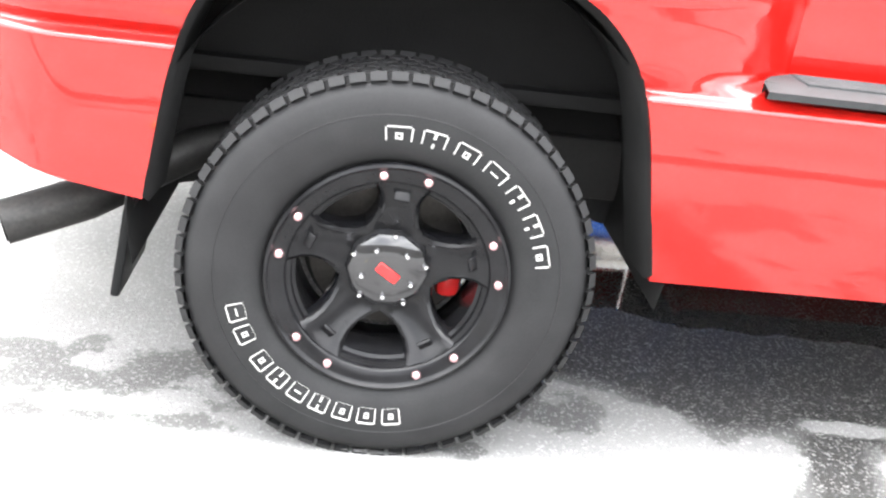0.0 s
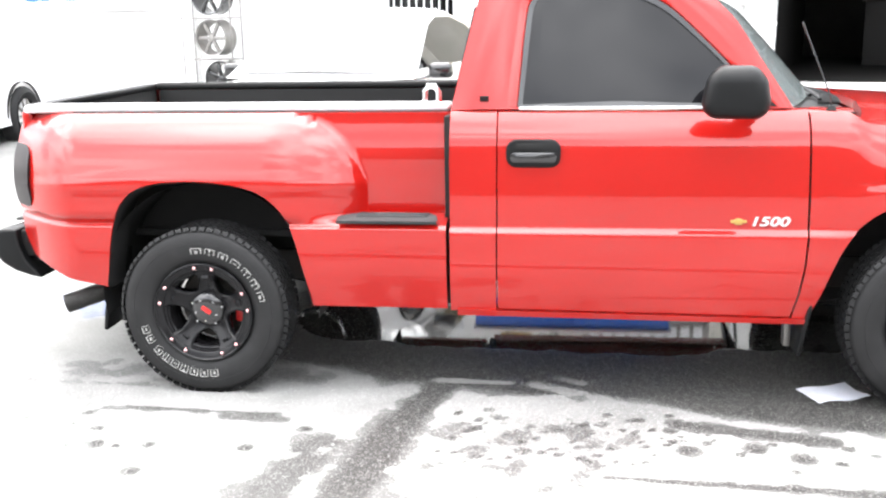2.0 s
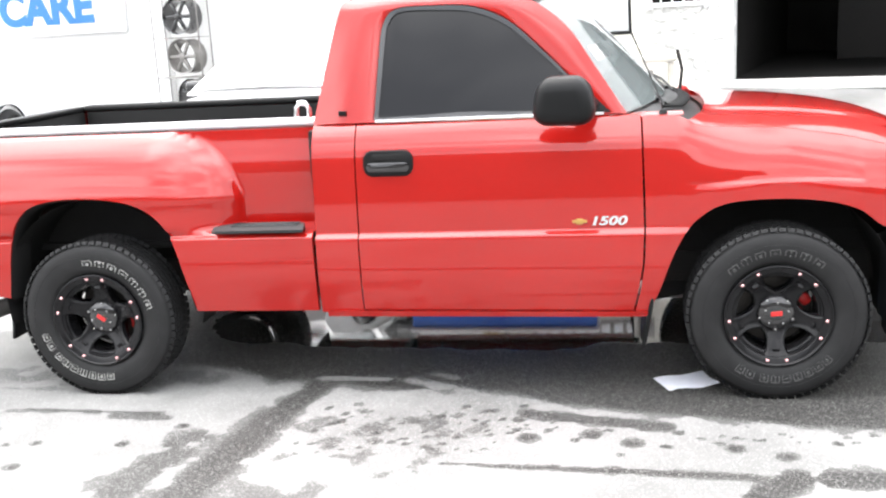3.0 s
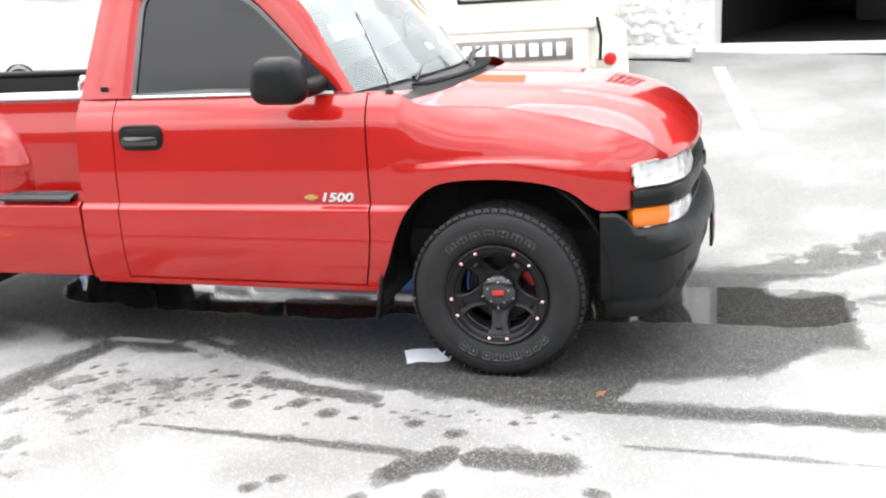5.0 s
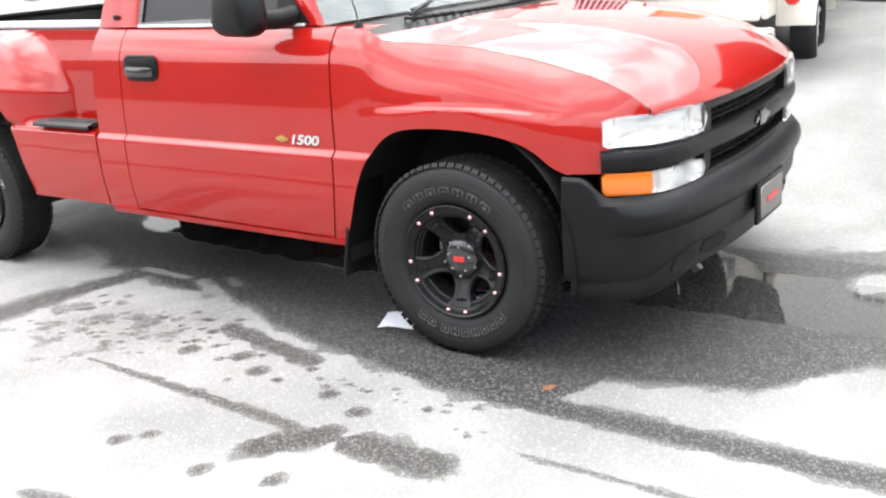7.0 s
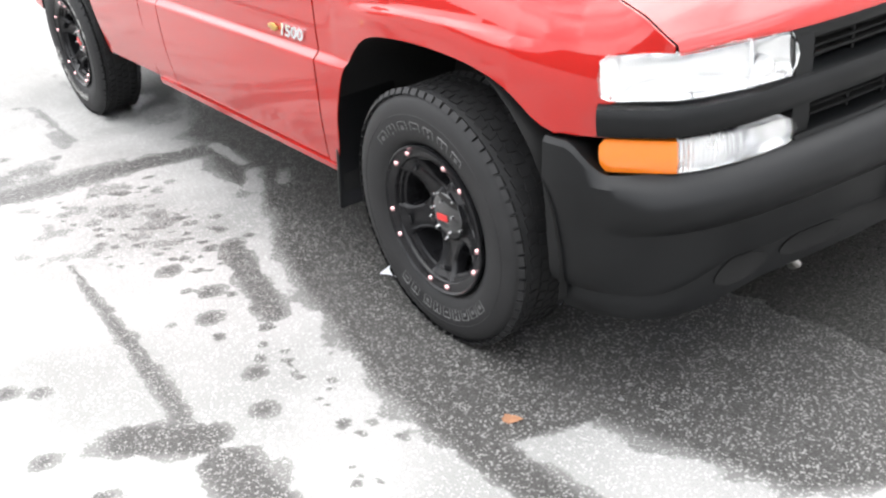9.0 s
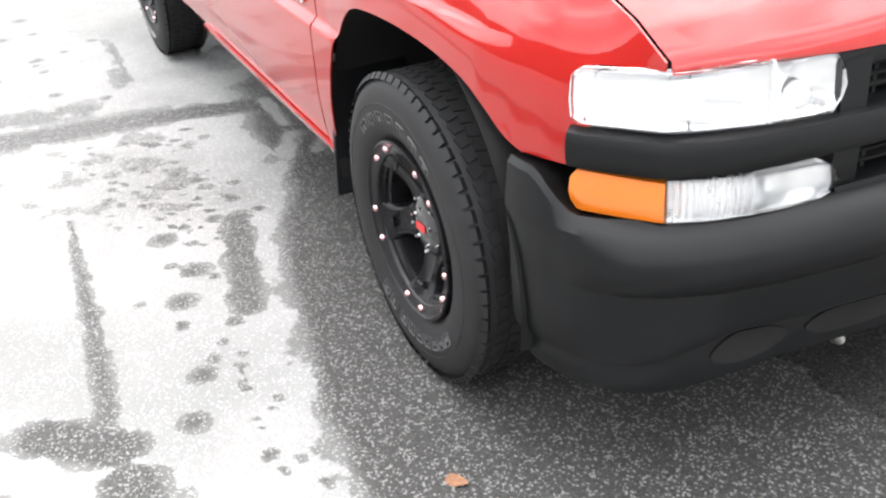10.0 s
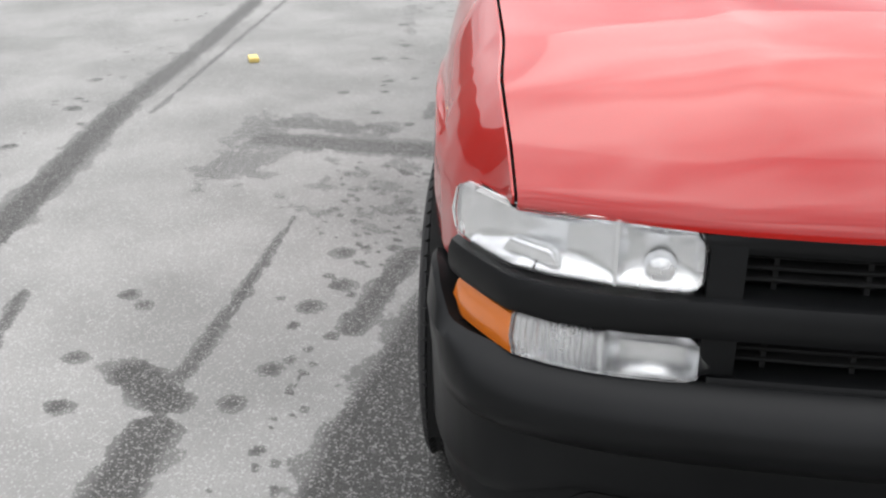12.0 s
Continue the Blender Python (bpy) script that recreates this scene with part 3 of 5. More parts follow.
for x, w in ((0.60, 0.0), (0.63, 0.03), (0.68, 0.055), (0.97, 0.055), (1.005, 0.035), (1.02, 0.0)):
    rows.append([(x, -0.058, 0.762), (x, -0.062, 0.775), (x, -0.03, 0.785), (x, -0.03 + 1.6 * w, 0.787), (x, -0.03 + 1.6 * w, 0.765)])
grid(pad, rows, True)
pads = both("step_pad", pad, PADGREY, "grey ribbed rubber step pad")
for k in range(7):
    for side in (0, 1):
        yy = -0.025 + 0.012 * k
        part("pad_rib", rbox((0.30, 0.004, 0.006), (0.83, yy if side == 0 else 2 * MID - yy, 0.787), 0.001, 1), PADGREY, pads[side])


# cab
def cab_depth(x, z):
    """Flank of doors and cab corner below the window line."""
    y = -0.055 + 0.03 * max(0.0, (0.62 - z) / 0.25) ** 2
    y += 0.022 * ease(0.722, 0.752, z)
    y += 0.035 * max(0.0, (z - 0.78) / 0.4) ** 1.6
    y += 0.055 * max(0.0, (z - 1.07) / 0.145) ** 2
    return y


cab_levels = sorted(set([0.37 + 0.02 * k for k in range(43)] + [0.722, 0.727, 0.732, 0.737, 0.742, 0.747, 0.752] + [1.165 + 0.006 * k for k in range(11)]))


def door_front(z):
    return lerp(z, [(0.37, 2.436), (0.48, 2.462), (0.60, 2.48), (0.75, 2.487), (1.22, 2.478)])


def shear(bm, table, x_from):
    """Bends the front edge of a panel to a curve of (z, x)."""
    for v in bm.verts:
        if v.co.x > x_from:
            f = (v.co.x - x_from) / (2.487 - x_from)
            v.co.x = x_from + f * (table(v.co.z) - x_from)
    return bm


door = skin(spans(1.268, (2.2, 14), (2.487, 8)), cab_levels, lambda x: 0.402 - 0.01 * (x - 1.27), lambda x: 1.212, cab_depth)
doors = both("door", shear(door, door_front, 2.2), RED, "red cab door")
corner = skin(spans(1.072, (1.262, 7)), cab_levels, lambda x: 0.39, lambda x: 1.215, cab_depth)
both("cab_corner", corner, RED)
both("cab_gap_filler", rbox((0.05, 0.30, 0.80), (1.066, 0.215, 0.79), 0.006), LINER)
rocker = skin(spans(1.10, (2.50, 14)), [0.362, 0.368, 0.374, 0.38, 0.386, 0.392, 0.398], lambda x: 0.372 - 0.008 * (x - 1.1), lambda x: 0.398 - 0.01 * (x - 1.1), lambda x, z: -0.045 + 0.3 * (0.398 - z), 0.10)
both("rocker_panel", rocker, RED)


def pillar_depth(z):
    return 0.058 + 0.27 * (z - 1.21) + 13.0 * max(0.0, z - 1.69) ** 2


WINDOW = [(1.345, 1.226), (1.374, 1.55), (1.398, 1.65), (1.455, 1.693), (1.62, 1.697), (1.78, 1.684), (1.935, 1.618), (2.09, 1.478), (2.20, 1.365), (2.335, 1.226), (1.9, 1.226)]
OUTER = [(1.072, 1.216), (1.132, 1.47), (1.185, 1.67), (1.245, 1.748), (1.55, 1.772), (1.82, 1.768), (2.03, 1.70), (2.18, 1.585), (2.29, 1.425), (2.425, 1.216), (1.9, 1.216)]


def smooth_loop(points, steps=6, corners=()):
    """A closed loop through the points, rounded between them but for the corners."""
    n, out = len(points), []
    for i in range(n):
        p0, p1, p2, p3 = (Vector(points[(i + k) % n]) for k in (-1, 0, 1, 2))
        m1 = Vector((0, 0)) if i in corners else (p2 - p0) / 2
        m2 = Vector((0, 0)) if (i + 1) % n in corners else (p3 - p1) / 2
        straight = i in corners and (i + 1) % n in corners
        for k in range(steps):
            t = k / steps
            if straight:
                out.append(p1.lerp(p2, t))
            else:
                h = 2 * t ** 3 - 3 * t * t + 1
                out.append(h * p1 + (t ** 3 - 2 * t * t + t) * m1 + (1 - h) * p2 + (t ** 3 - t * t) * m2)
    return out


inner_loop = smooth_loop(WINDOW, 6, (0, 9, 10))
outer_loop = smooth_loop(OUTER, 6, (0, 9, 10))
frame_bm = bmesh.new()
rows = []
for a, b in zip(outer_loop + outer_loop[:1], inner_loop + inner_loop[:1]):
    row = []
    for t in (0, 0.2, 0.4, 0.6, 0.8, 0.95, 1.0):
        p = a.lerp(b, t)
        row.append((p.x, pillar_depth(p.y) - 0.01 * math.sin(math.pi * t) + (0.006 if t == 1.0 else 0), p.y))
    row.append((b.x, pillar_depth(b.y) + 0.05, b.y))
    rows.append(row)
grid(frame_bm, rows)
bmesh.ops.recalc_face_normals(frame_bm, faces=frame_bm.faces)
frames = both("window_surround", frame_bm, RED, "red cab pillars and roof rail")

seal = bmesh.new()
rows = []
centre = Vector((1.75, 1.45))
for b in inner_loop + inner_loop[:1]:
    q = b + (centre - b).normalized() * 0.022
    rows.append([(b.x, pillar_depth(b.y) + 0.002, b.y), (b.x, pillar_depth(b.y) - 0.004, b.y), (q.x, pillar_depth(q.y) - 0.002, q.y), (q.x, pillar_depth(q.y) + 0.02, q.y)])
grid(seal, rows)
bmesh.ops.recalc_face_normals(seal, faces=seal.faces)
both("window_seal", seal, GLOSSBLACK, "black rubber window seal")
pane = bmesh.new()
loop = [centre + (b - centre) * 1.01 for b in inner_loop]
pane.faces.new([pane.verts.new((p.x, pillar_depth(p.y) + 0.012, p.y)) for p in loop])
bmesh.ops.triangulate(pane, faces=pane.faces)
bmesh.ops.solidify(pane, geom=pane.faces[:], thickness=0.005)
far_pane = mirror_y(pane, MID)
part("side_window", pane, TINT, truck, "dark tinted side window")
part("side_window", far_pane, LIGHTTINT, truck, "lightly tinted side window").visible_shadow = False
both("window_sweep", rbox((0.98, 0.014, 0.012), (1.84, 0.056, 1.222), 0.004), SILVER, "bright strip below the window")
sail = bmesh.new()
sail.faces.new([sail.verts.new((x, pillar_depth(z) - 0.012, z)) for x, z in ((2.17, 1.235), (2.36, 1.225), (2.185, 1.39))])
bmesh.ops.solidify(sail, geom=sail.faces[:], thickness=0.02)
both("mirror_sail", sail, PLASTIC)

roof = bmesh.new()
rows = []
ROOF_EDGE = [(1.235, 1.738), (1.30, 1.757), (1.55, 1.772), (1.80, 1.768), (1.95, 1.732), (2.035, 1.698)]
for k in range(25):
    x = 1.225 + (2.05 - 1.225) * k / 24
    ze = lerp(x, ROOF_EDGE)
    ye = pillar_depth(ze) - 0.004
    row = []
    for j in range(29):
        u = -1 + 2 * j / 28
        y = MID + u * (MID - ye)
        row.append((x + 0.075 * (1 - u * u) * (k / 24) ** 3 - 0.02 * (1 - u * u) * (1 - k / 24) ** 3, y, ze + 0.045 * (1 - abs(u) ** 2.6) + 0.001))
    rows.append(row)
grid(roof, rows)
bmesh.ops.solidify(roof, geom=roof.faces[:], thickness=0.004)
part("roof", roof, RED, truck, "red cab roof")

# windscreen, cowl, back wall, cabin
ws = bmesh.new()
rows = []
for k in range(17):
    t = k / 16
    zl = 1.218 + (1.70 - 1.218) * t
    xe = lerp(zl, [(1.216, 2.425), (1.425, 2.29), (1.585, 2.18), (1.70, 2.03)]) - 0.004
    ye = pillar_depth(zl) + 0.006
    row = []
    for j in range(25):
        u = -1 + 2 * j / 24
        row.append((xe + (0.21 - 0.12 * t) * (1 - u * u), MID + u * (MID - ye), zl + 0.025 * (1 - u * u)))
    rows.append(row)
grid(ws, rows)
bmesh.ops.solidify(ws, geom=ws.faces[:], thickness=0.005)
screen = part("windscreen", ws, SKYHAZE, truck, "clear windscreen, pale sky glare partly painted into its colour")
screen.visible_shadow = False
back = bmesh.new()
rows = []
for z, x in ((1.0, 1.085), (1.2, 1.087), (1.27, 1.093), (1.47, 1.138), (1.67, 1.192), (1.745, 1.245)):
    ye = max(0.05, pillar_depth(z))
    rows.append([(x - 0.02 * (1 - (j / 6 - 1) ** 2), ye + (2 * MID - 2 * ye) * j / 12, z) for j in range(13)])
grid(back, rows)
part("cab_back", back, RED, truck)
part("rear_window", rbox((0.012, 1.30, 0.34), (1.112, MID, 1.46), 0.004, 1, Matrix.Rotation(radians(14), 3, 'Y').to_4x4()), TINT, truck)
cowl = bmesh.new()
rows = []
for j in range(25):
    u = -1 + 2 * j / 24
    y = MID + u * (MID - 0.115)
    x0 = 2.40 + 0.21 * (1 - u * u)
    rows.append([(x0, y, 1.205 + 0.025 * (1 - u * u)), (x0 + 0.06, y, 1.208 + 0.02 * (1 - u * u)), (x0 + 0.14, y, 1.172 + 0.01 * (1 - u * u)), (2.86, y, 1.12)])
grid(cowl, rows)
for k in range(26):
    merge(cowl, rbox((0.09, 0.008, 0.012), (2.60 + 0.10 * (1 - ((k - 12.5) / 15) ** 2), 0.36 + k * 0.048, 1.212), 0.002, 1))
part("cowl_panel", cowl, PLASTIC, truck, "black slotted cowl panel")
dash = rbox((0.34, 1.5, 0.16), (2.28, MID, 1.12), 0.05, 3)
part("dashboard", dash, PLASTIC, truck)
bench = rbox((0.50, 1.40, 0.16), (1.58, MID, 0.86), 0.05, 3)
merge(bench, rbox((0.16, 1.40, 0.56), (1.33, MID, 1.15), 0.06, 3))
part("seat", bench, SEAT, truck, "grey cloth bench seat")
wheel_bm = bmesh.new()
merge(wheel_bm, lathe([(0.17, 0.0), (0.185, 0.015), (0.20, 0.0), (0.185, -0.015), (0.17, 0.0)], 32), pose(2.02, 1.38, 1.16, 0, 0, 90) @ pose(0, 0, 0, 25, 0, 0))
part("steering_wheel", wheel_bm, PLASTIC, truck)
part("cabin_floor", rbox((1.28, 1.72, 0.05), (1.76, MID, 0.56), 0.01), LINER, truck)
part("firewall", rbox((0.05, 1.74, 0.64), (2.44, MID, 0.88), 0.01), LINER, truck)
part("cab_lower_back", rbox((0.04, 1.74, 0.70), (1.10, MID, 0.70), 0.01), LINER, truck)
for y, x in ((0.42, 2.57), (1.10, 2.65)):
    blade = tube([(x, y + 0.02, 1.235), (x - 0.04, y + 0.26, 1.262), (x - 0.06, y + 0.60, 1.268)], 0.009, 8)
    wiper = part("wiper", blade, PLASTIC, truck, "black wiper lying on the windscreen base")
    part("wiper_arm", tube([(x + 0.03, y - 0.04, 1.225), (x - 0.01, y + 0.20, 1.268), (x - 0.045, y + 0.36, 1.28)], 0.007, 8), PLASTIC, wiper)
antenna = part("antenna", tube([(2.572, 0.080, 1.21), (2.566, 0.080, 1.26), (2.445, 0.092, 1.545)], 0.0035, 8), GLOSSBLACK, truck, "thin black whip antenna")
part("antenna_base", lathe([(0.0, 0.02), (0.012, 0.018), (0.02, 0.0)], 16), PLASTIC, antenna).matrix_local = pose(2.572, 0.080, 1.207, 90, 0, 0)

# door mirror, handle, badge
mirror = rbox((0.25, 0.15, 0.198), (0, 0, 0), 0.062, 5)
for v in mirror.verts:
    v.co.x *= 1 - 0.25 * max(0, v.co.z / 0.09)
    v.co.y += 0.25 * (v.co.x + 0.12) * (0.5 - v.co.y / 0.15) * 0.3
bmesh.ops.transform(mirror, matrix=pose(2.172, -0.145, 1.296, 0, 0, -12), verts=mirror.verts)
merge(mirror, tube([(2.21, -0.09, 1.255), (2.25, -0.02, 1.25), (2.27, 0.06, 1.26)], 0.04, 12))
both("door_mirror", mirror, PLASTIC, "black plastic door mirror")
for side in (0, 1):
    sy = (lambda y: y) if side == 0 else (lambda y: 2 * MID - y)
    y0 = cab_depth(1.41, 1.045)
    h = part("door_handle", plate(0.218, 0.112, 0.02, 0.042, (1.412, sy(y0 - 0.002), 1.049)), PLASTIC, doors[side], "dark grey handle bezel")
    part("handle_bar", plate(0.185, 0.040, 0.03, 0.018, (1.412, sy(y0 - 0.010), 1.034)), GLOSSBLACK, h)
    part("handle_recess", plate(0.165, 0.034, 0.012, 0.016, (1.412, sy(y0 - 0.008), 1.076)), LINER, h)
    part("badge_plate", rbox((0.036, 0.006, 0.022), (1.209, sy(0.054), 1.262), 0.004, 2), PLASTIC, truck)
by = cab_depth(2.3, 0.78) - 0.004
lettering("1500", 0.052, 0.003, CHROME, "model_number", doors[0], pose(2.338, by, 0.781, 90, 0, 0) @ Matrix.Diagonal((1.45, 1, 1, 1)), "silver model number", 0.03, 0.2)
emblem = rbox((0.062, 0.006, 0.012), (2.222, by, 0.781), 0.003, 2)
merge(emblem, rbox((0.03, 0.007, 0.024), (2.222, by, 0.781), 0.004, 2))
part("door_emblem", emblem, GOLD, doors[0], "small gold emblem")

# wheel houses, mud flaps, underbody
for cx, cz, r, x0 in ((0.025, 0.44, 0.485, "rear"), (3.01, 0.40, 0.50, "front")):
    shell = lathe([(r, -0.03), (r, 0.42), (0.02, 0.42)], 32, (radians(-12), radians(192)))
    bmesh.ops.translate(shell, vec=(cx, 0, cz), verts=shell.verts)
    both("wheel_house", shell, LINER, "black wheel house liner")
lip = bmesh.new()
rows = []
for x, z in REAR_ARCH:
    rows.append([(x, -0.045, z + 0.004), (x * 0.985, -0.025, z - 0.012), (x * 0.97, 0.10, z - 0.015)])
grid(lip, rows)
both("arch_lip", lip, LINER)
flap = rbox((0.018, 0.23, 0.62), (0, 0, 0), 0.006, 2)
bmesh.ops.transform(flap, matrix=pose(-0.450, 0.135, 0.555, 0, 8, 0), verts=flap.verts)
both("mud_flap", flap, PLASTIC, "black rubber mud flap")
flap = rbox((0.018, 0.22, 0.42), (0, 0, 0), 0.006, 2)
bmesh.ops.transform(flap, matrix=pose(2.518, 0.07, 0.435, 0, 10, 0), verts=flap.verts)
both("mud_flap", flap, PLASTIC, "black rubber mud flap")
chassis = rbox((4.3, 0.10, 0.14), (1.45, 0.45, 0.47), 0.01)
merge(chassis, rbox((4.3, 0.10, 0.14), (1.45, 1.47, 0.47), 0.01))
for x in (-0.55, 0.75, 1.9, 2.7, 3.45):
    merge(chassis, rbox((0.10, 1.0, 0.10), (x, MID, 0.47), 0.01))
part("chassis_frame", chassis, UNDER, truck)
part("fuel_tank", rbox((0.95, 0.36, 0.24), (1.55, 1.22, 0.40), 0.05, 3), UNDER, truck)
part("gearbox", rbox((1.1, 0.40, 0.30), (2.45, MID, 0.46), 0.08, 3), UNDER, truck)
spare = lathe([(0.20, -0.10), (0.30, -0.12), (0.355, -0.09), (0.36, 0.0), (0.355, 0.09), (0.30, 0.12), (0.20, 0.10)], 40)
bmesh.ops.transform(spare, matrix=pose(-0.52, MID, 0.44, 90, 0, 0), verts=spare.verts)
part("spare_wheel", spare, RUBBER, truck, "spare wheel slung under the bed")
muffler = lathe([(0.0, -0.36), (0.10, -0.35), (0.12, -0.30), (0.12, 0.30), (0.10, 0.35), (0.0, 0.36)], 28)
bmesh.ops.transform(muffler, matrix=pose(0.85, 0.62, 0.40, 0, 0, 90), verts=muffler.verts)
part("muffler", muffler, SOOT, truck, "sooty muffler under the bed")
part("driveshaft", tube([(0.0, MID, 0.37), (2.0, MID, 0.42)], 0.045), UNDER, truck)
axle = tube([(0, 0.16, 0.37), (0, 1.76, 0.37)], 0.05, 14)
merge(axle, lathe([(0.0, -0.14), (0.10, -0.12), (0.15, 0.0), (0.10, 0.12), (0.0, 0.14)], 20), pose(0, MID, 0.37))
part("rear_axle", axle, UNDER, truck)
part("front_axle", tube([(3.022, 0.16, 0.36), (3.022, 1.76, 0.36)], 0.045, 12), UNDER, truck)
strap = rbox((0.03, 0.05, 0.20), (2.46, 0.10, 0.33), 0.006)
part("frame_bracket", strap, STEEL, truck)

# front fender and hood
SEAM = [(2.49, 1.205), (2.63, 1.203), (2.66, 1.187), (2.70, 1.160), (2.78, 1.150), (2.85, 1.147), (3.07, 1.132), (3.30, 1.090), (3.52, 1.033), (3.64, 0.978), (3.715, 0.925)]
SEAM_Y = [(2.5, 0.052), (2.80, 0.050), (3.04, 0.058), (3.30, 0.082), (3.52, 0.106), (3.715, 0.133)]


def fender_bottom(x):
    if x < 2.53:
        return 0.385
    if x <= 3.474:
        return lerp(x, FRONT_ARCH)
    if x < 3.6055:
        return 0.718
    return 0.904 + 0.06 * (x - 3.6055)


def fender_plan(x):
    return lerp(x, [(2.80, 0.0), (2.95, 0.006), (3.10, 0.012), (3.25, 0.022), (3.36, 0.031), (3.45, 0.052), (3.53, 0.078), (3.60, 0.110), (3.715, 0.184)])


def fender_depth(x, z):
    t = lerp(x, SEAM)
    f = max(0.0, (z - (t - 0.23)) / 0.23)
    y = -0.055 + 0.018 * ease(0.722, 0.752, z) * (1 - ease(2.55, 2.62, x)) + 0.03 * max(0.0, (0.62 - z) / 0.25) ** 2
    y += (lerp(x, SEAM_Y) + 0.055 - fender_plan(x)) * f ** 2.3
    y += 0.016 * ease(0.925, 0.945, z - 0.03 * ((x - 3.05) / 0.4) ** 2 * -1) * ease(2.55, 2.75, x) * (1 - ease(3.3, 3.5, x))
    s = ease(2.50, 2.95, x)
    return (1 - s) * cab_depth(x, z) + s * (y + fender_plan(x))


fender_levels = sorted(set([0.38 + 0.016 * k for k in range(53)] + [0.722, 0.732, 0.742, 0.752, 0.925, 0.93, 0.935, 0.94]))
fxs = spans(2.495, (2.529, 4), (2.60, 10), (2.72, 10), (2.9, 8), (3.2, 10), (3.34, 10), (3.474, 12), (3.604, 10), (3.6056, 1), (3.715, 8))
fender = skin(fxs, fender_levels, fender_bottom, lambda x: lerp(x, SEAM), fender_depth, 0.004)
for v in fender.verts:
    if v.co.x < 2.56:
        v.co.x += (2.56 - v.co.x) / 0.065 * (door_front(v.co.z) + 0.008 - 2.495)
both("front_fender", fender, RED, "red front fender")

hood = bmesh.new()
rows = []
for k in range(41):
    s = k / 40
    xe = 2.672 + (3.718 - 2.672) * s
    ze = lerp(xe, SEAM) + 0.001
    ye = fender_depth(xe, ze) + 0.009
    xc = 2.80 + (3.833 - 2.80) * s
    zc = 1.195 - 0.045 * s - 0.10 * s ** 3 - 0.122 * s ** 8
    row = []
    for j in range(49):
        u = -1 + 2 * j / 48
        w = 1 - abs(u) ** 2.3
        dome = 0.009 * ease(0.62, 0.50, abs(u)) * (1 - ease(0.8, 1.0, s))
        row.append((xe + (xc - xe) * (1 - abs(u) ** 2.6), MID + u * (MID - ye), ze + (zc - ze) * w + dome))
    rows.append(row)
rows.append([(x + 0.004, y, z - 0.022) for x, y, z in rows[-1]])
rows.insert(0, [(x - 0.004, y, z - 0.035) for x, y, z in rows[0]])
grid(hood, rows)
bmesh.ops.recalc_face_normals(hood, faces=hood.faces)
part("hood", hood, RED, truck, "red hood with a raised middle", 60)
shelf = bmesh.new()
rows = []
for x in (2.44, 2.50, 2.56, 2.62, 2.655):
    yy = fender_depth(max(x, 2.5), 1.203)
    rows.append([(x, yy + 0.003, 1.2035), (x, yy + 0.04, 1.209), (x, yy + 0.10, 1.211)])
grid(shelf, rows)
bmesh.ops.solidify(shelf, geom=shelf.faces[:], thickness=0.004)
both("fender_shelf", shelf, RED)
part("engine_block", rbox((0.9, 1.1, 0.45), (3.15, MID, 0.80), 0.08), LINER, truck)

# nose: everything follows one plan curve from the corner inwards
def nose_points():
    pts = [(3.585, 0.035), (3.605, 0.046), (3.64, 0.070), (3.68, 0.10), (3.723, 0.135)]
    for k in range(1, 25):
        y = 0.135 + (MID - 0.135) * k / 24
        pts.append((lerp(y, [(0.135, 3.723), (0.20, 3.755), (0.27, 3.777), (0.34, 3.789), (0.42, 3.797), (0.52, 3.806), (0.64, 3.817), (0.78, 3.825), (0.88, 3.828), (0.96, 3.829)]), y))
    return pts


class Curve:
    def __init__(self, half):
        pts = [Vector(p) for p in half] + [Vector((x, 2 * MID - y)) for x, y in half[-2::-1]]
        self.pts, self.len = pts, [0.0]
        for a, b in zip(pts, pts[1:]):
            self.len.append(self.len[-1] + (b - a).length)

    def at(self, t):
        t = min(max(t, 0.0), self.len[-1])
        for i in range(len(self.pts) - 1):
            if t <= self.len[i + 1] or i == len(self.pts) - 2:
                f = (t - self.len[i]) / (self.len[i + 1] - self.len[i])
                p = self.pts[i].lerp(self.pts[i + 1], f)
                d = (self.pts[min(i + 2, len(self.pts) - 1)] - self.pts[max(i - 1, 0)]).normalized()
                return p, Vector((d.y, -d.x))


def sweep(curve, t0, t1, n, profile, caps=True):
    """profile(t) gives a closed list of (offset outwards, z)."""
    bm = bmesh.new()
    rows = []
    for k in range(n + 1):
        t = t0 + (t1 - t0) * k / n
        p, nrm = curve.at(t)
        prof = profile(t)
        rows.append([(p.x + o * nrm.x, p.y + o * nrm.y, z) for o, z in prof + prof[:1]])
    vs = grid(bm, rows)
    if caps:
        for r in (vs[0], vs[-1]):
            bm.faces.new(r[:-1])
    bmesh.ops.remove_doubles(bm, verts=bm.verts, dist=1e-6)
    bmesh.ops.recalc_face_normals(bm, faces=bm.faces)
    return bm


NOSE = Curve(nose_points())
FULL = NOSE.len[-1]


def reach(curve, y):
    """Length along the curve at which it comes to y."""
    return next(curve.len[i] + (y - a.y) / (b.y - a.y) * (b - a).length for i, (a, b) in enumerate(zip(curve.pts, curve.pts[1:])) if a.y <= y < b.y)


LAMP, SPLIT, MARK, TURN = reach(NOSE, 0.432), reach(NOSE, 0.297), reach(NOSE, 0.452), reach(NOSE, 0.137)


def rounded(z0, z1, o0, o1, r=0.012):
    """A rounded bar section."""
    return [(o0, z0), (o1 - r, z0), (o1 - 0.3 * r, z0 + 0.3 * r), (o1, z0 + r), (o1 + 0.002, (z0 + z1) / 2), (o1, z1 - r), (o1 - 0.3 * r, z1 - 0.3 * r), (o1 - r, z1), (o0, z1)]


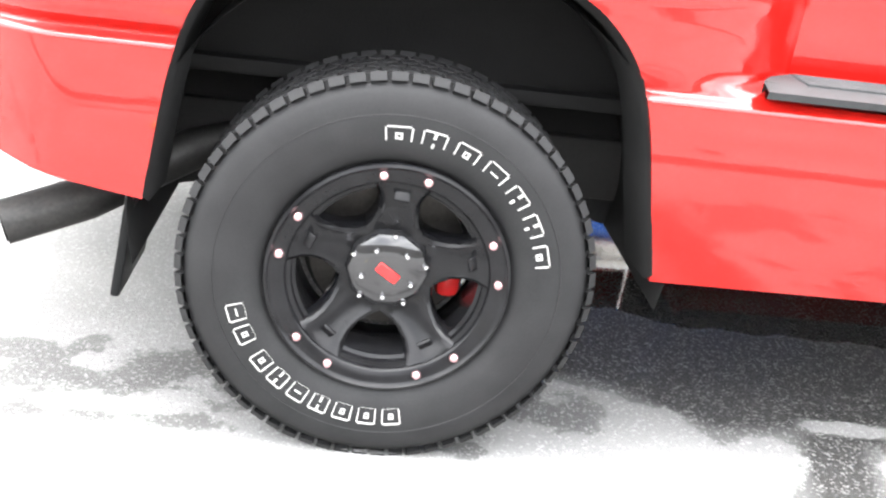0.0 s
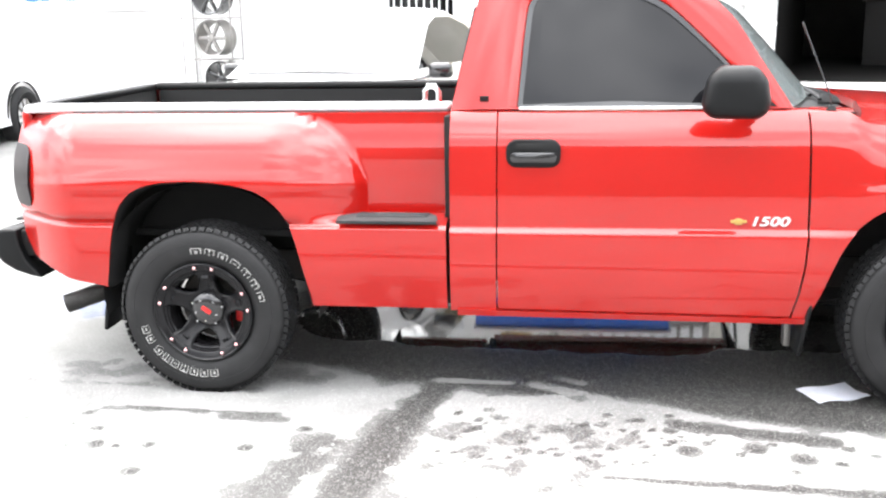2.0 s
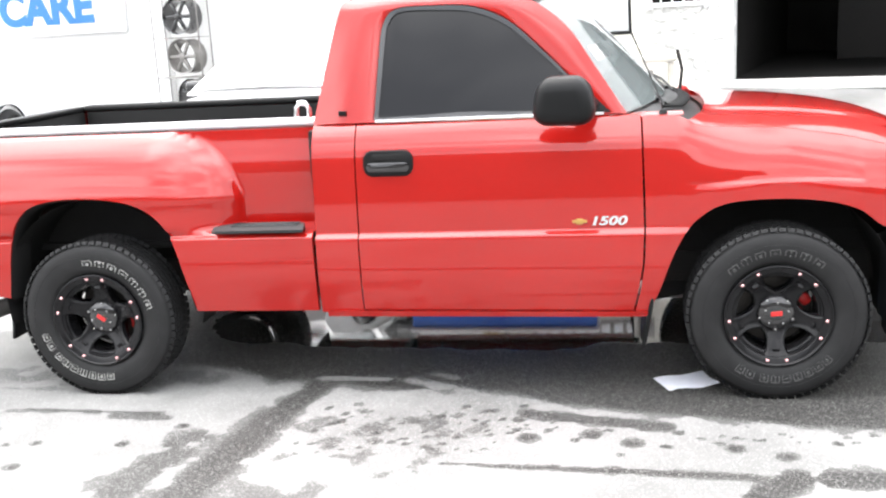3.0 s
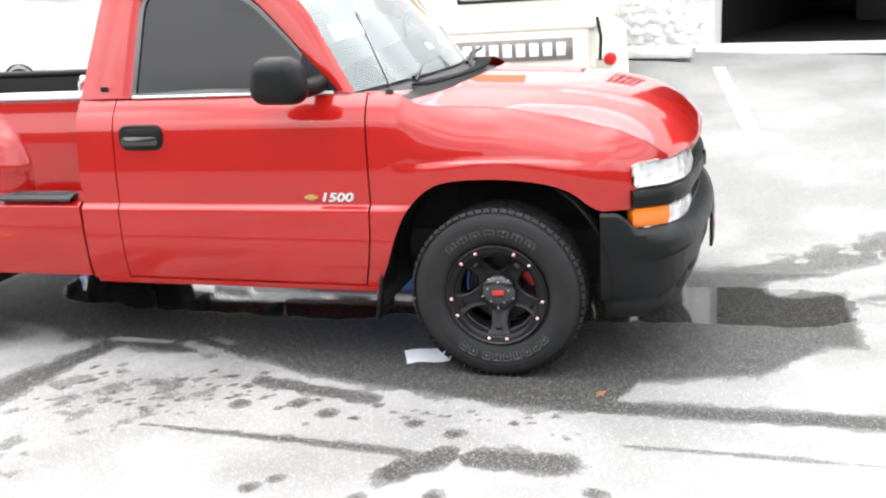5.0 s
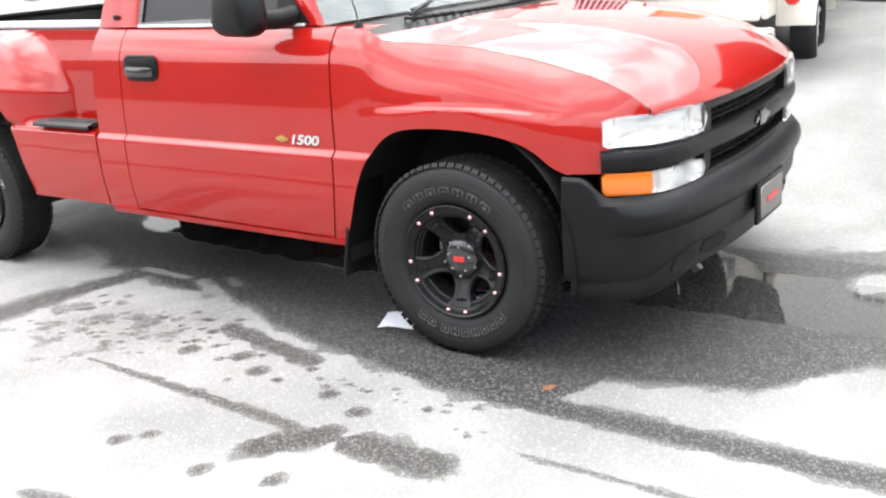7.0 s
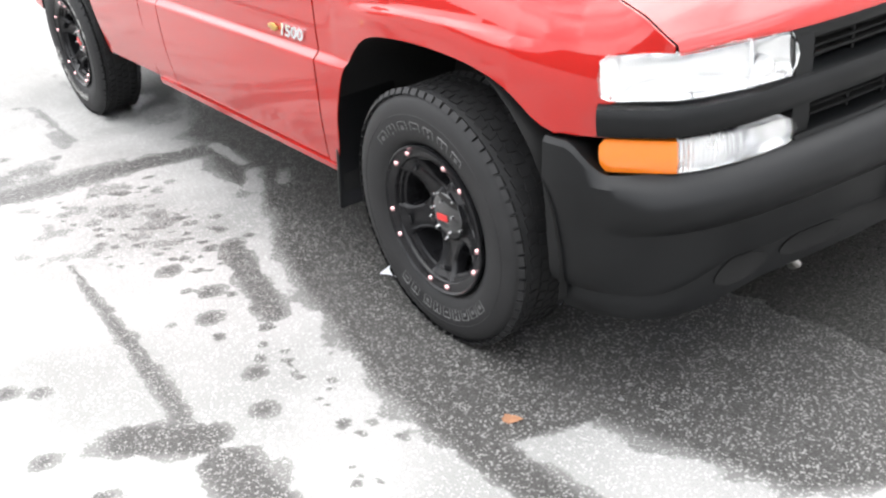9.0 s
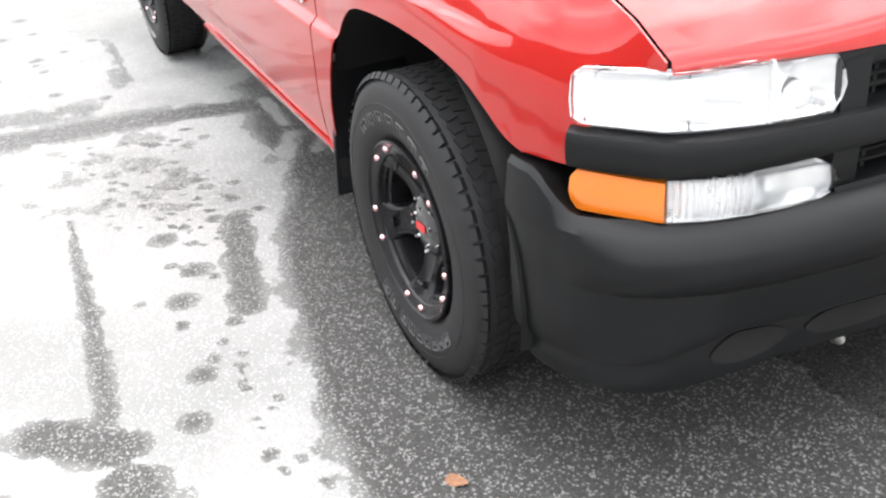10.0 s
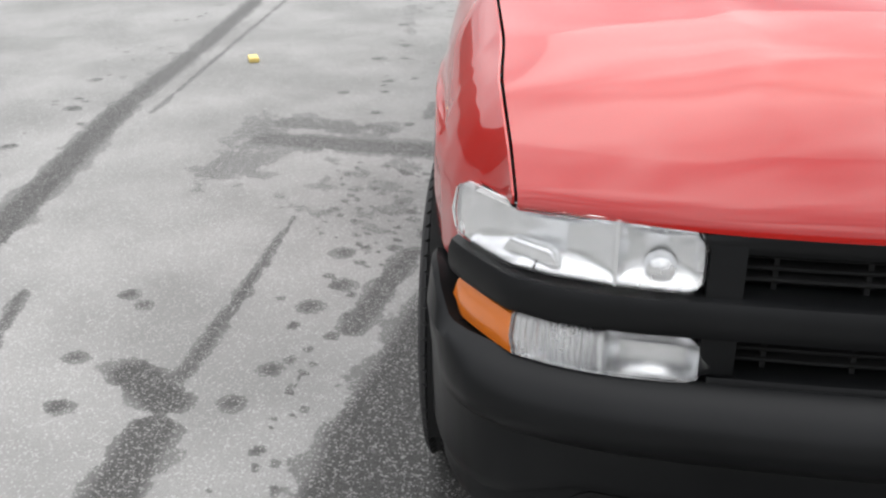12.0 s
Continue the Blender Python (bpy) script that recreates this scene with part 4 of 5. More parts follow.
def lamp_z(t):
    e = min(1.0, t / 0.03, (LAMP - t) / 0.03)
    r = 0.026 * (1 - math.sqrt(max(0.0, 1 - (1 - e) ** 2)))
    m = 4 * (t / LAMP) * (1 - t / LAMP)
    return 0.803 - 0.005 * t / LAMP + 0.004 * m + r, 0.903 + 0.004 * t / LAMP + 0.008 * m - r


both("grille_bar", sweep(NOSE, 0.0, FULL / 2, 40, lambda t: rounded(0.722, 0.797, -0.06, 0.016, 0.02)), PLASTIC, "dark grey front bar")
both("lamp_bed", sweep(NOSE, 0.0, LAMP + 0.02, 16, lambda t: [(-0.12, 0.79), (-0.075, 0.79), (-0.075, 0.915), (-0.12, 0.915)]), LINER)


def reflector_profile(t):
    """Two hollow bowls behind the lens, one each side of the divider."""
    z0, z1 = lamp_z(t)
    a, b = (0.05, SPLIT) if t < SPLIT else (SPLIT, LAMP)
    v = 1 - ((t - (a + b) / 2) / ((b - a) / 2)) ** 2
    deep = 0.036 * math.sqrt(max(0.0, v))
    out = [(-0.011, z0 + 0.003)]
    for k in range(1, 10):
        w = k / 10
        out.append((-0.012 - deep * math.sqrt(1 - (2 * w - 1) ** 2), z0 + w * (z1 - z0)))
    return out + [(-0.011, z1 - 0.003), (-0.07, (z0 + z1) / 2)]


for side in range(2):
    lens = sweep(NOSE, 0.006, LAMP, 28, lambda t: [(-0.010, lamp_z(t)[0]), (0.006, lamp_z(t)[0] + 0.003), (0.012, sum(lamp_z(t)) / 2), (0.002, lamp_z(t)[1] - 0.003), (-0.014, lamp_z(t)[1])], True)
    bowl = sweep(NOSE, 0.008, LAMP - 0.004, 60, reflector_profile, False)
    rib = sweep(NOSE, SPLIT - 0.003, SPLIT + 0.003, 2, lambda t: [(-0.011, lamp_z(t)[0]), (0.0, lamp_z(t)[0]), (0.004, sum(lamp_z(t)) / 2), (0.0, lamp_z(t)[1]), (-0.011, lamp_z(t)[1])])
    if side:
        lens, bowl, rib = mirror_y(lens, MID), mirror_y(bowl, MID), mirror_y(rib, MID)
    h = part("headlight", bowl, REFLECTOR, truck, "clear headlight with silver reflector")
    g = part("headlight_lens", lens, LENS, h, "clear plastic lens")
    g.visible_shadow = False
    part("headlight_divider", rib, REFLECTOR, h)
    for t, wide, tall, name in ((SPLIT * 0.56, 0.11, 0.030, "bulb_shroud"), ((SPLIT + LAMP) / 2, 0.075, 0.026, "bulb_cover")):
        q, nrm = NOSE.at(t)
        z = lamp_z(t)[0] + 0.028
        turn = Matrix.Rotation(math.atan2(nrm.y, nrm.x), 4, 'Z')
        if name == "bulb_cover":
            cover = lathe([(0.0, -0.014), (0.012, -0.013), (0.022, -0.006), (0.026, 0.012)], 24)
            bmesh.ops.rotate(cover, matrix=Matrix.Rotation(radians(90), 3, 'Z'), verts=cover.verts)
        else:
            cover = rbox((0.022, wide, tall), (0, 0, 0), 0.008, 3)
            for v in cover.verts:
                v.co.y *= 1 - 9 * (v.co.z + tall / 2)
        bmesh.ops.transform(cover, matrix=Matrix.Translation((q.x - 0.030 * nrm.x, q.y - 0.030 * nrm.y, z)) @ turn, verts=cover.verts)
        if side:
            cover = mirror_y(cover, MID)
        part(name, cover, REFLECTOR, h)


def mark_z(t):
    e = min(1.0, t / 0.02, (MARK - t) / 0.05)
    r = 0.03 * (1 - math.sqrt(max(0.0, 1 - (1 - e) ** 2)))
    return 0.642 - 0.004 * t / MARK + r, 0.721 - 0.016 * t / MARK - r


def mark_profile(o):
    return lambda t: [(-0.05, mark_z(t)[0]), (o - 0.008, mark_z(t)[0]), (o, sum(mark_z(t)) / 2), (o - 0.008, mark_z(t)[1]), (-0.05, mark_z(t)[1])]


both("turn_signal", sweep(NOSE, 0.002, TURN - 0.001, 14, mark_profile(0.008)), AMBER, "amber turn signal lens")
ribs = sweep(NOSE, TURN + 0.001, MARK - 0.004, 90, lambda t: mark_profile(-0.006 + 0.005 * abs(math.sin((t - TURN) * 300)) * (1 if t < TURN + 0.15 else 0) - (0.03 * math.sqrt(max(0.0, 1 - ((t - TURN - 0.235) / 0.075) ** 2)) if t > TURN + 0.16 else 0))(t))
both("marker_reflector", ribs, REFLECTOR, "silver parking lamp with a ribbed half")
for bm in (sweep(NOSE, TURN, MARK, 18, mark_profile(0.008)),):
    far = mirror_y(bm, MID)
    for b in (bm, far):
        part("marker_lens", b, LENS, truck, "clear parking lamp lens").visible_shadow = False
top_bar = sweep(NOSE, LAMP - 0.005, FULL - LAMP + 0.005, 40, lambda t: rounded(0.868, 0.902 + 0.016 * (1 - ((t - FULL / 2) / (FULL / 2 - LAMP)) ** 2), -0.07, -0.004, 0.01))
grille = part("grille", top_bar, PLASTIC, truck, "dark grey plastic grille surround")
for t0 in (LAMP + 0.004, FULL - LAMP - 0.059):
    part("grille_post", sweep(NOSE, t0, t0 + 0.055, 4, lambda t: rounded(0.65, 0.895, -0.07, -0.002, 0.012)), PLASTIC, grille)
part("grille_lower_bar", sweep(NOSE, MARK, FULL - MARK, 40, lambda t: rounded(0.612, 0.652, -0.07, -0.004, 0.01)), PLASTIC, grille)
part("grille_back", sweep(NOSE, LAMP, FULL - LAMP, 40, lambda t: [(-0.10, 0.62), (-0.075, 0.62), (-0.075, 0.89), (-0.10, 0.89)]), LINER, grille)
for z in (0.812, 0.832, 0.852, 0.668, 0.688, 0.707):
    part("grille_slat", sweep(NOSE, LAMP + 0.03, FULL - LAMP - 0.03, 30, lambda t: rounded(z, z + 0.007, -0.075, -0.035, 0.003)), LINER, grille)
for k in range(7):
    t = FULL / 2 + (k - 3) * 0.14
    part("grille_rib", sweep(NOSE, t - 0.004, t + 0.004, 1, lambda tt: [(-0.075, 0.655), (-0.042, 0.655), (-0.042, 0.88), (-0.075, 0.88)]), LINER, grille)
bow = sweep(NOSE, FULL / 2 - 0.085, FULL / 2 + 0.085, 6, lambda t: rounded(0.746, 0.776, 0.0, 0.024, 0.006))
merge(bow, sweep(NOSE, FULL / 2 - 0.04, FULL / 2 + 0.04, 4, lambda t: rounded(0.731, 0.791, 0.0, 0.026, 0.006)))
part("nose_emblem", bow, GLOSSBLACK, grille, "black cross-shaped emblem")

# front bumper
BUMP = Curve([(3.462, -0.022), (3.50, -0.021), (3.56, -0.010), (3.62, 0.012), (3.67, 0.044), (3.712, 0.085), (3.748, 0.140), (3.781, 0.22), (3.804, 0.31), (3.822, 0.42), (3.839, 0.56), (3.852, 0.70), (3.860, 0.83), (3.863, MID)])
BL = BUMP.len[-1]


def chin(s):
    """Height of the seam below the bumper: low at the corners, arched over the air intakes."""
    return 0.336 + 0.072 * ease(0.26, 0.50, s)


def bump_profile(t):
    s = min(t, BL - t)
    top = 0.712 - 0.072 * ease(0.06, 0.17, s)
    lean = ease(0.10, 0.3, s)
    low = chin(s)
    roll = 0.010 * ease(0.26, 0.40, s)
    return [(-0.09, top - 0.02), (-0.012 - 0.02 * lean, top), (-0.002 - 0.006 * lean, top - 0.012), (0.008, 0.62 - 0.01 * lean), (0.022 * lean + 0.004, 0.588), (0.030 * lean + 0.002, 0.558),
            (0.027 * lean, 0.532), (0.016 * lean, 0.514), (0.008 * lean, 0.505), (0.008 * lean, 0.497), (0.005 * lean, 0.465), (-0.003 + roll * 0.5, low + 0.035), (-0.008 + roll, low + 0.014), (-0.012 + roll, low + 0.004), (-0.028, low), (-0.10, low + 0.004)]


front_bumper = part("front_bumper", sweep(BUMP, 0.0, BL, 110, bump_profile), PLASTIC, truck, "grey-black plastic front bumper", 30)


def lip_profile(t):
    s = min(t, BL - t)
    low = 0.262 + 0.050 * ease(0.30, 0.62, s)
    back = -0.024 - 0.010 * ease(0.30, 0.45, s)
    return [(-0.10, chin(s) + 0.002), (back, chin(s) + 0.002), (back + 0.004, chin(s) - 0.008), (back + 0.004, low + 0.03), (back - 0.010 + 0.014 * ease(0.3, 0.5, s), low), (-0.062, low), (-0.10, low + 0.02)]


part("bumper_lip", sweep(BUMP, 0.02, BL - 0.02, 100, lip_profile), PLASTIC, front_bumper, "lower valance of the bumper", 30)
for t0, t1 in ((0.44, 0.60), (0.64, 0.86), (BL - 0.60, BL - 0.44), (BL - 0.86, BL - 0.64)):
    def slot(t, a=t0, b=t1):
        s = min(t, BL - t)
        e = min(1.0, (t - a) / 0.05, (b - t) / 0.05)
        lo, hi = 0.262 + 0.050 * ease(0.30, 0.62, s) + 0.024, chin(s) - 0.018
        mid, half = (lo + hi) / 2, max(0.003, (hi - lo) / 2 * math.sqrt(max(0.02, e)))
        return [(-0.05, mid - half), (-0.026, mid - half), (-0.026, mid + half), (-0.05, mid + half)]
    part("bumper_intake", sweep(BUMP, t0, t1, 16, slot), LINER, front_bumper, "black air intake")
part("plate_bracket", rbox((0.016, 0.34, 0.17), (3.885, MID, 0.445), 0.01, 2), PLASTIC, front_bumper)
plate = part("number_plate", rbox((0.006, 0.29, 0.13), (3.895, MID, 0.445), 0.003, 1), STEEL, front_bumper, "pale number plate with red bars")
part("plate_bar", rbox((0.004, 0.14, 0.022), (3.899, MID, 0.445), 0.001, 1), REDMARK, plate)
for y in (0.58, 1.34):
    part("tow_hook", tube([(3.62, y, 0.33), (3.70, y, 0.27), (3.73, y + 0.02, 0.23), (3.70, y + 0.04, 0.21)], 0.012), STEEL, truck)



# wheels
def tyre_profile():
    return [(0.205, -0.030), (0.216, -0.046), (0.229, -0.060), (0.256, -0.071), (0.292, -0.074), (0.318, -0.072), (0.340, -0.066), (0.354, -0.057), (0.362, -0.044), (0.365, -0.028),
            (0.367, 0.04), (0.365, 0.10), (0.362, 0.116), (0.352, 0.132), (0.318, 0.150), (0.292, 0.154), (0.262, 0.151), (0.226, 0.136), (0.214, 0.125)]


def glyph(bm, a, r, w, h, y, kind, rnd):
    """A raised letter-like mark on the sidewall: kind 0 an outline, 1 solid."""
    def put(u0, u1, v0, v1, lift=0.0025):
        pts = []
        for u, v in ((u0, v0), (u1, v0), (u1, v1), (u0, v1)):
            rr = r + (v - 0.5) * h
            aa = a - (u - 0.5) * w / r
            pts.append((rr * math.cos(aa), rr * math.sin(aa), y(rr)))
        lo = [bm.verts.new((p[0], p[2] + 0.001, p[1])) for p in pts]
        hi = [bm.verts.new((p[0], p[2] - lift, p[1])) for p in pts]
        bm.faces.new(hi)
        for i in range(4):
            bm.faces.new((lo[i], lo[(i + 1) % 4], hi[(i + 1) % 4], hi[i]))
    if kind == 0:
        t = 0.065
        put(0.08, 0.92, 0, t), put(0.08, 0.92, 1 - t, 1), put(0, t, 0.08, 0.92), put(1 - t, 1, 0.08, 0.92)
        g = rnd.choice((0, 1, 2))
        if g == 0:
            put(0.36, 0.64, 0.34, 0.42), put(0.36, 0.64, 0.58, 0.66), put(0.36, 0.44, 0.42, 0.58), put(0.56, 0.64, 0.42, 0.58)
        elif g == 1:
            put(0.44, 0.56, 0.1, 0.40), put(0.44, 0.56, 0.62, 0.9)
        else:
            put(0.3, 0.7, 0.46, 0.54)
    elif kind == 2:
        put(0, 0.3, 0, 1), put(0.7, 1, 0, 1), put(0.3, 0.7, 0, 0.24), put(0.3, 0.7, 0.76, 1)
    else:
        put(0, 0.36, 0, 1), put(0.64, 1, 0, 1), put(0.36, 0.64, rnd.choice((0, 0.35, 0.7)), rnd.choice((0.95, 0.75)))


def build_wheel():
    rnd = random.Random(4)
    w = thing("wheel", "", "")
    w.parent = truck
    tyre = part("tyre", lathe(tyre_profile(), 96), RUBBER, w, "black all-terrain tyre with raised white marks")
    face = lambda r: lerp(r, [(0.238, -0.060), (0.262, -0.071), (0.292, -0.074), (0.318, -0.070)])
    for k in range(7):
        mark = bmesh.new()
        glyph(mark, radians(92 - 12.6 * k), 0.270, 0.042 if k else 0.046, 0.036, face, 0, rnd)
        part("white_mark", mark, LETTER, tyre, "raised white outlined mark", 0)
    for k in range(9):
        mark = bmesh.new()
        glyph(mark, radians(277 - 9.6 * k - (3 if k > 6 else 0)), 0.272, 0.034, 0.034, face, 0, rnd)
        part("white_mark", mark, LETTER, tyre, "raised white outlined mark", 0)
    tread = bmesh.new()
    n = 66
    for k in range(n):
        for row, (y, wd, ln) in enumerate(((-0.042, 0.040, 0.0305), (-0.012, 0.026, 0.030), (0.020, 0.026, 0.030), (0.052, 0.026, 0.030), (0.084, 0.026, 0.030), (0.115, 0.036, 0.0305))):
            a = 2 * math.pi * (k + 0.5 * (row % 2)) / n
            tilt = (0, 14, -10, 10, -14, 0)[row]
            lift = 0.3630 if 0 < row < 5 else 0.3545
            lean = 0 if 0 < row < 5 else (38 if row == 0 else -38)
            m = Matrix.Rotation(-a, 4, 'Y') @ Matrix.Translation((lift, y, 0)) @ Matrix.Rotation(radians(lean), 4, 'Z') @ Matrix.Rotation(radians(tilt), 4, 'X')
            sx, sy, sz = (0.0065 if 0 < row < 5 else 0.0085), wd / 2, ln * 0.44
            vs = [tread.verts.new(m @ Vector((ix * sx, iy * sy, iz * sz))) for ix in (-1, 1) for iy in (-1, 1) for iz in (-1, 1)]
            for f in ((4, 6, 7, 5), (0, 4, 5, 1), (2, 3, 7, 6), (0, 2, 6, 4), (1, 5, 7, 3)):
                tread.faces.new([vs[i] for i in f])
    me = bpy.data.meshes.new("tread")
    tread.to_mesh(me)
    tread.free()
    me.materials.append(RUBBER)
    tr = new("tread", me)
    tr.parent = tyre
    rings = bmesh.new()
    for r0 in (0.245, 0.306, 0.326, 0.334):
        y = lerp(r0, [(0.238, -0.060), (0.262, -0.071), (0.292, -0.074), (0.318, -0.070), (0.338, -0.062)])
        merge(rings, lathe([(r0 - 0.0025, y + 0.001), (r0, y - 0.0022), (r0 + 0.0025, y + 0.001)], 72))
    part("sidewall_rib", rings, RUBBER, tyre)
    rim = part("rim", lathe([(0.216, -0.046), (0.220, -0.060), (0.218, -0.067), (0.213, -0.069), (0.209, -0.064), (0.205, -0.062), (0.186, -0.060), (0.181, -0.055), (0.180, -0.046), (0.173, -0.044),
                             (0.171, -0.034), (0.165, -0.030), (0.163, 0.02), (0.168, 0.10), (0.205, 0.125), (0.214, 0.125)], 96), RIM, w, "satin black alloy rim")
    for k in range(5):
        a = radians(86.5 + 72 * k)
        sp = bmesh.new()
        rows = []
        for r, half, y, d in ((0.030, 0.050, -0.002, 0.06), (0.072, 0.052, -0.004, 0.06), (0.090, 0.042, -0.009, 0.055), (0.112, 0.035, -0.016, 0.05), (0.135, 0.034, -0.027, 0.045), (0.155, 0.039, -0.038, 0.04), (0.172, 0.050, -0.050, 0.03), (0.186, 0.058, -0.061, 0.02), (0.192, 0.058, -0.0625, 0.015)):
            rows.append([(r, y + d, -half * 1.15), (r, y + 0.014, -half * 1.12), (r, y + 0.003, -half), (r, y, -half * 0.82), (r, y + 0.004, -half * 0.62), (r, y + 0.004, half * 0.62), (r, y, half * 0.82), (r, y + 0.003, half), (r, y + 0.014, half * 1.12), (r, y + d, half * 1.15)])
        grid(sp, rows)
        bmesh.ops.recalc_face_normals(sp, faces=sp.faces)
        merge(sp, rbox((0.03, 0.008, 0.028), (0.158, -0.036, 0), 0.003, 2, Matrix.Rotation(radians(34), 4, 'Z')))
        bmesh.ops.transform(sp, matrix=Matrix.Rotation(-a, 4, 'Y'), verts=sp.verts)
        part("spoke", sp, RIM, rim)
        for da in (-11.3, 11.3):
            aa = a + radians(da)
            rv = lathe([(0.0, -0.009), (0.005, -0.008), (0.0082, -0.005), (0.009, 0.0)], 12)
            rv_ob = part("rivet", rv, RIVET, rim, "shiny red-tinted rivet")
            rv_ob.matrix_local = pose(0.197 * math.cos(aa), -0.061, 0.197 * math.sin(aa))
    cap_bm = lathe([(0.0, -0.026), (0.030, -0.0255), (0.056, -0.023), (0.072, -0.014), (0.082, 0.004), (0.084, 0.03)], 10)
    cap = part("centre_cap", cap_bm, GLOSSBLACK, rim, "gloss black faceted centre cap", 25)
    for k in range(10):
        aa = radians(36 * k + 12)
        bolt = lathe([(0.0, -0.008), (0.0035, -0.007), (0.005, 0.0)], 10)
        rr, yy = (0.048, -0.0235) if k % 2 else (0.070, -0.0145)
        part("cap_bolt", bolt, CHROME, cap).matrix_local = pose(rr * math.cos(aa), yy, rr * math.sin(aa))
    logo = rbox((0.046, 0.004, 0.020), (0, -0.0275, 0), 0.002, 1)
    part("red_logo_mark", logo, REDMARK, cap, "small red mark").matrix_local = pose(0, 0, 0, 0, 35, 0)
    disc = part("brake_disc", lathe([(0.05, 0.075), (0.148, 0.075), (0.148, 0.095), (0.05, 0.095)], 40), PLATE_STEEL, w)
    cal = rbox((0.05, 0.06, 0.09), (0.122, 0.085, -0.035), 0.018, 2)
    part("brake_caliper", cal, REDMARK, disc)
    part("hub_back", lathe([(0.0, 0.10), (0.16, 0.10), (0.17, 0.16), (0.0, 0.16)], 32), LINER, w)
    return w


first = build_wheel()
first.matrix_basis = pose(0, 0.0, 0.366)
front_wheel = copy_thing(first, pose(3.028, 0.006, 0.366, 0, -39.5, 0))
for o in front_wheel.children_recursive:
    if o.name.startswith("white_mark"):
        o.material_slots[0].link = 'OBJECT'
        o.material_slots[0].material = LETTER_WORN
copy_thing(first, pose(0, 2 * MID, 0.366, 0, 0, 180))
copy_thing(first, pose(3.028, 2 * MID, 0.366, 0, 20, 180))

# ---- the building behind ----
FAR = 1.04
G = Vector((3.79, 7.68, 0.32))
ALONG, OUT = Vector((0.9655, -0.2607, 0)), Vector((-0.2607, -0.9655, 0))
WALL = Matrix(((ALONG.x, -OUT.x, 0, G.x), (ALONG.y, -OUT.y, 0, G.y), (0, 0, 1, G.z), (0, 0, 0, 1))) @ Matrix.Scale(FAR, 4)


# a wing of the building stands forward beside the garage front
W0 = Vector((-2.14, 6.87, 0.264))
WING = Matrix(((ALONG.x, -OUT.x, 0, W0.x), (ALONG.y, -OUT.y, 0, W0.y), (0, 0, 1, W0.z), (0, 0, 0, 1))) @ Matrix.Scale(FAR, 4)


def base_z(u, out=0.0):
    p = W0 + FAR * (u * ALONG + out * OUT)
    return (rise(p.x, p.y) - W0.z) / FAR


def wall_piece(bm, u0, u1, z0, z1, thick=0.3):
    return merge(bm, rbox((u1 - u0, thick, z1 - z0), ((u0 + u1) / 2, thick / 2, (z0 + z1) / 2), 0.0))


wall_bm = bmesh.new()
wall_piece(wall_bm, -9.0, -3.05, 0, 4.6)
wall_piece(wall_bm, -3.05, -2.1, 2.5, 4.6)
wall_piece(wall_bm, -2.1, 0.0, 0, 4.6)
wall_piece(wall_bm, 0.0, 3.4, 3.4, 4.6)
wall_piece(wall_bm, 3.4, 14, 0, 4.6)
wall_north = part("wall_north", wall_bm, STUCCO, None, "white painted masonry wall", 0)
wall_north.matrix_world = WALL
tagged(wall_north, category="wall", kind="structure")
wing_bm = bmesh.new()
wall_piece(wing_bm, -14, 0.48, -0.3, 4.6)
merge(wing_bm, rbox((0.3, 2.6, 4.9), (0.33, 1.60, 2.15), 0.0))
wing = part("wall_west", wing_bm, STUCCO, None, "white painted masonry wing of the building", 0)
wing.matrix_world = WING
tagged(wing, category="wall", kind="structure")
rough = random.Random(8)
stones = bmesh.new()
stone_meshes = []
for k in range(6):
    b = bmesh.new()
    bmesh.ops.create_icosphere(b, subdivisions=1, radius=0.5)
    for v in b.verts:
        v.co *= rough.uniform(0.8, 1.15)
    me = bpy.data.meshes.new("stone")
    b.to_mesh(me)
    b.free()
    me.materials.append(STONE)
    stone_meshes.append(me)
z = 0.40
row = 0
while z < 1.75:
    u = -2.08 + rough.uniform(0, 0.1)
    while u < -0.06:
        wd = rough.uniform(0.11, 0.21)
        ht = rough.uniform(0.10, 0.15)
        ob = new("stone", rough.choice(stone_meshes))
        ob.parent = wall_north
        ob.matrix_local = Matrix.LocRotScale((min(u + wd / 2, -0.08), -0.01, z + rough.uniform(-0.015, 0.015)), Euler((rough.uniform(-0.3, 0.3), rough.uniform(-0.4, 0.4), rough.uniform(-0.3, 0.3))), (wd * 1.12, 0.034, ht * 1.15))
        u += wd * 0.98
    z += 0.108
    row += 1
pilaster = bmesh.new()
for u in (-3.55, -0.55):
    merge(pilaster, rbox((0.16, 0.10, 4.9), (u, -0.05, 2.15), 0.01))
p = part("trim", pilaster, STUCCO, None, "white pilasters on the wall")
p.matrix_world = WING
tagged(p, category="trim", kind="structure")
sill = part("threshold", rbox((3.7, 0.5, 0.09), (1.75, -0.05, 0.40), 0.02), LINEPAINT, None, "pale concrete garage threshold")
sill.matrix_world = WALL
tagged(sill, category="threshold", kind="structure")
# garage interior, its shade painted in as near-black colour
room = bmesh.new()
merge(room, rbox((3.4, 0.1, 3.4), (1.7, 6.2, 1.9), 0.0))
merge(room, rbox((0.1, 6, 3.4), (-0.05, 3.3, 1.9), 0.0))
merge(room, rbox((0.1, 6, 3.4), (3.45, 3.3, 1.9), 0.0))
w = part("wall_garage", room, SHADEROOM, None, "workshop walls, shade put into their colour", 0)
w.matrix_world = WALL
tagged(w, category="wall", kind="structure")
c = part("ceiling", rbox((3.6, 6.1, 0.1), (1.7, 3.3, 3.5), 0), SHADEROOM, None, "workshop ceiling, shade put into its colour", 0)
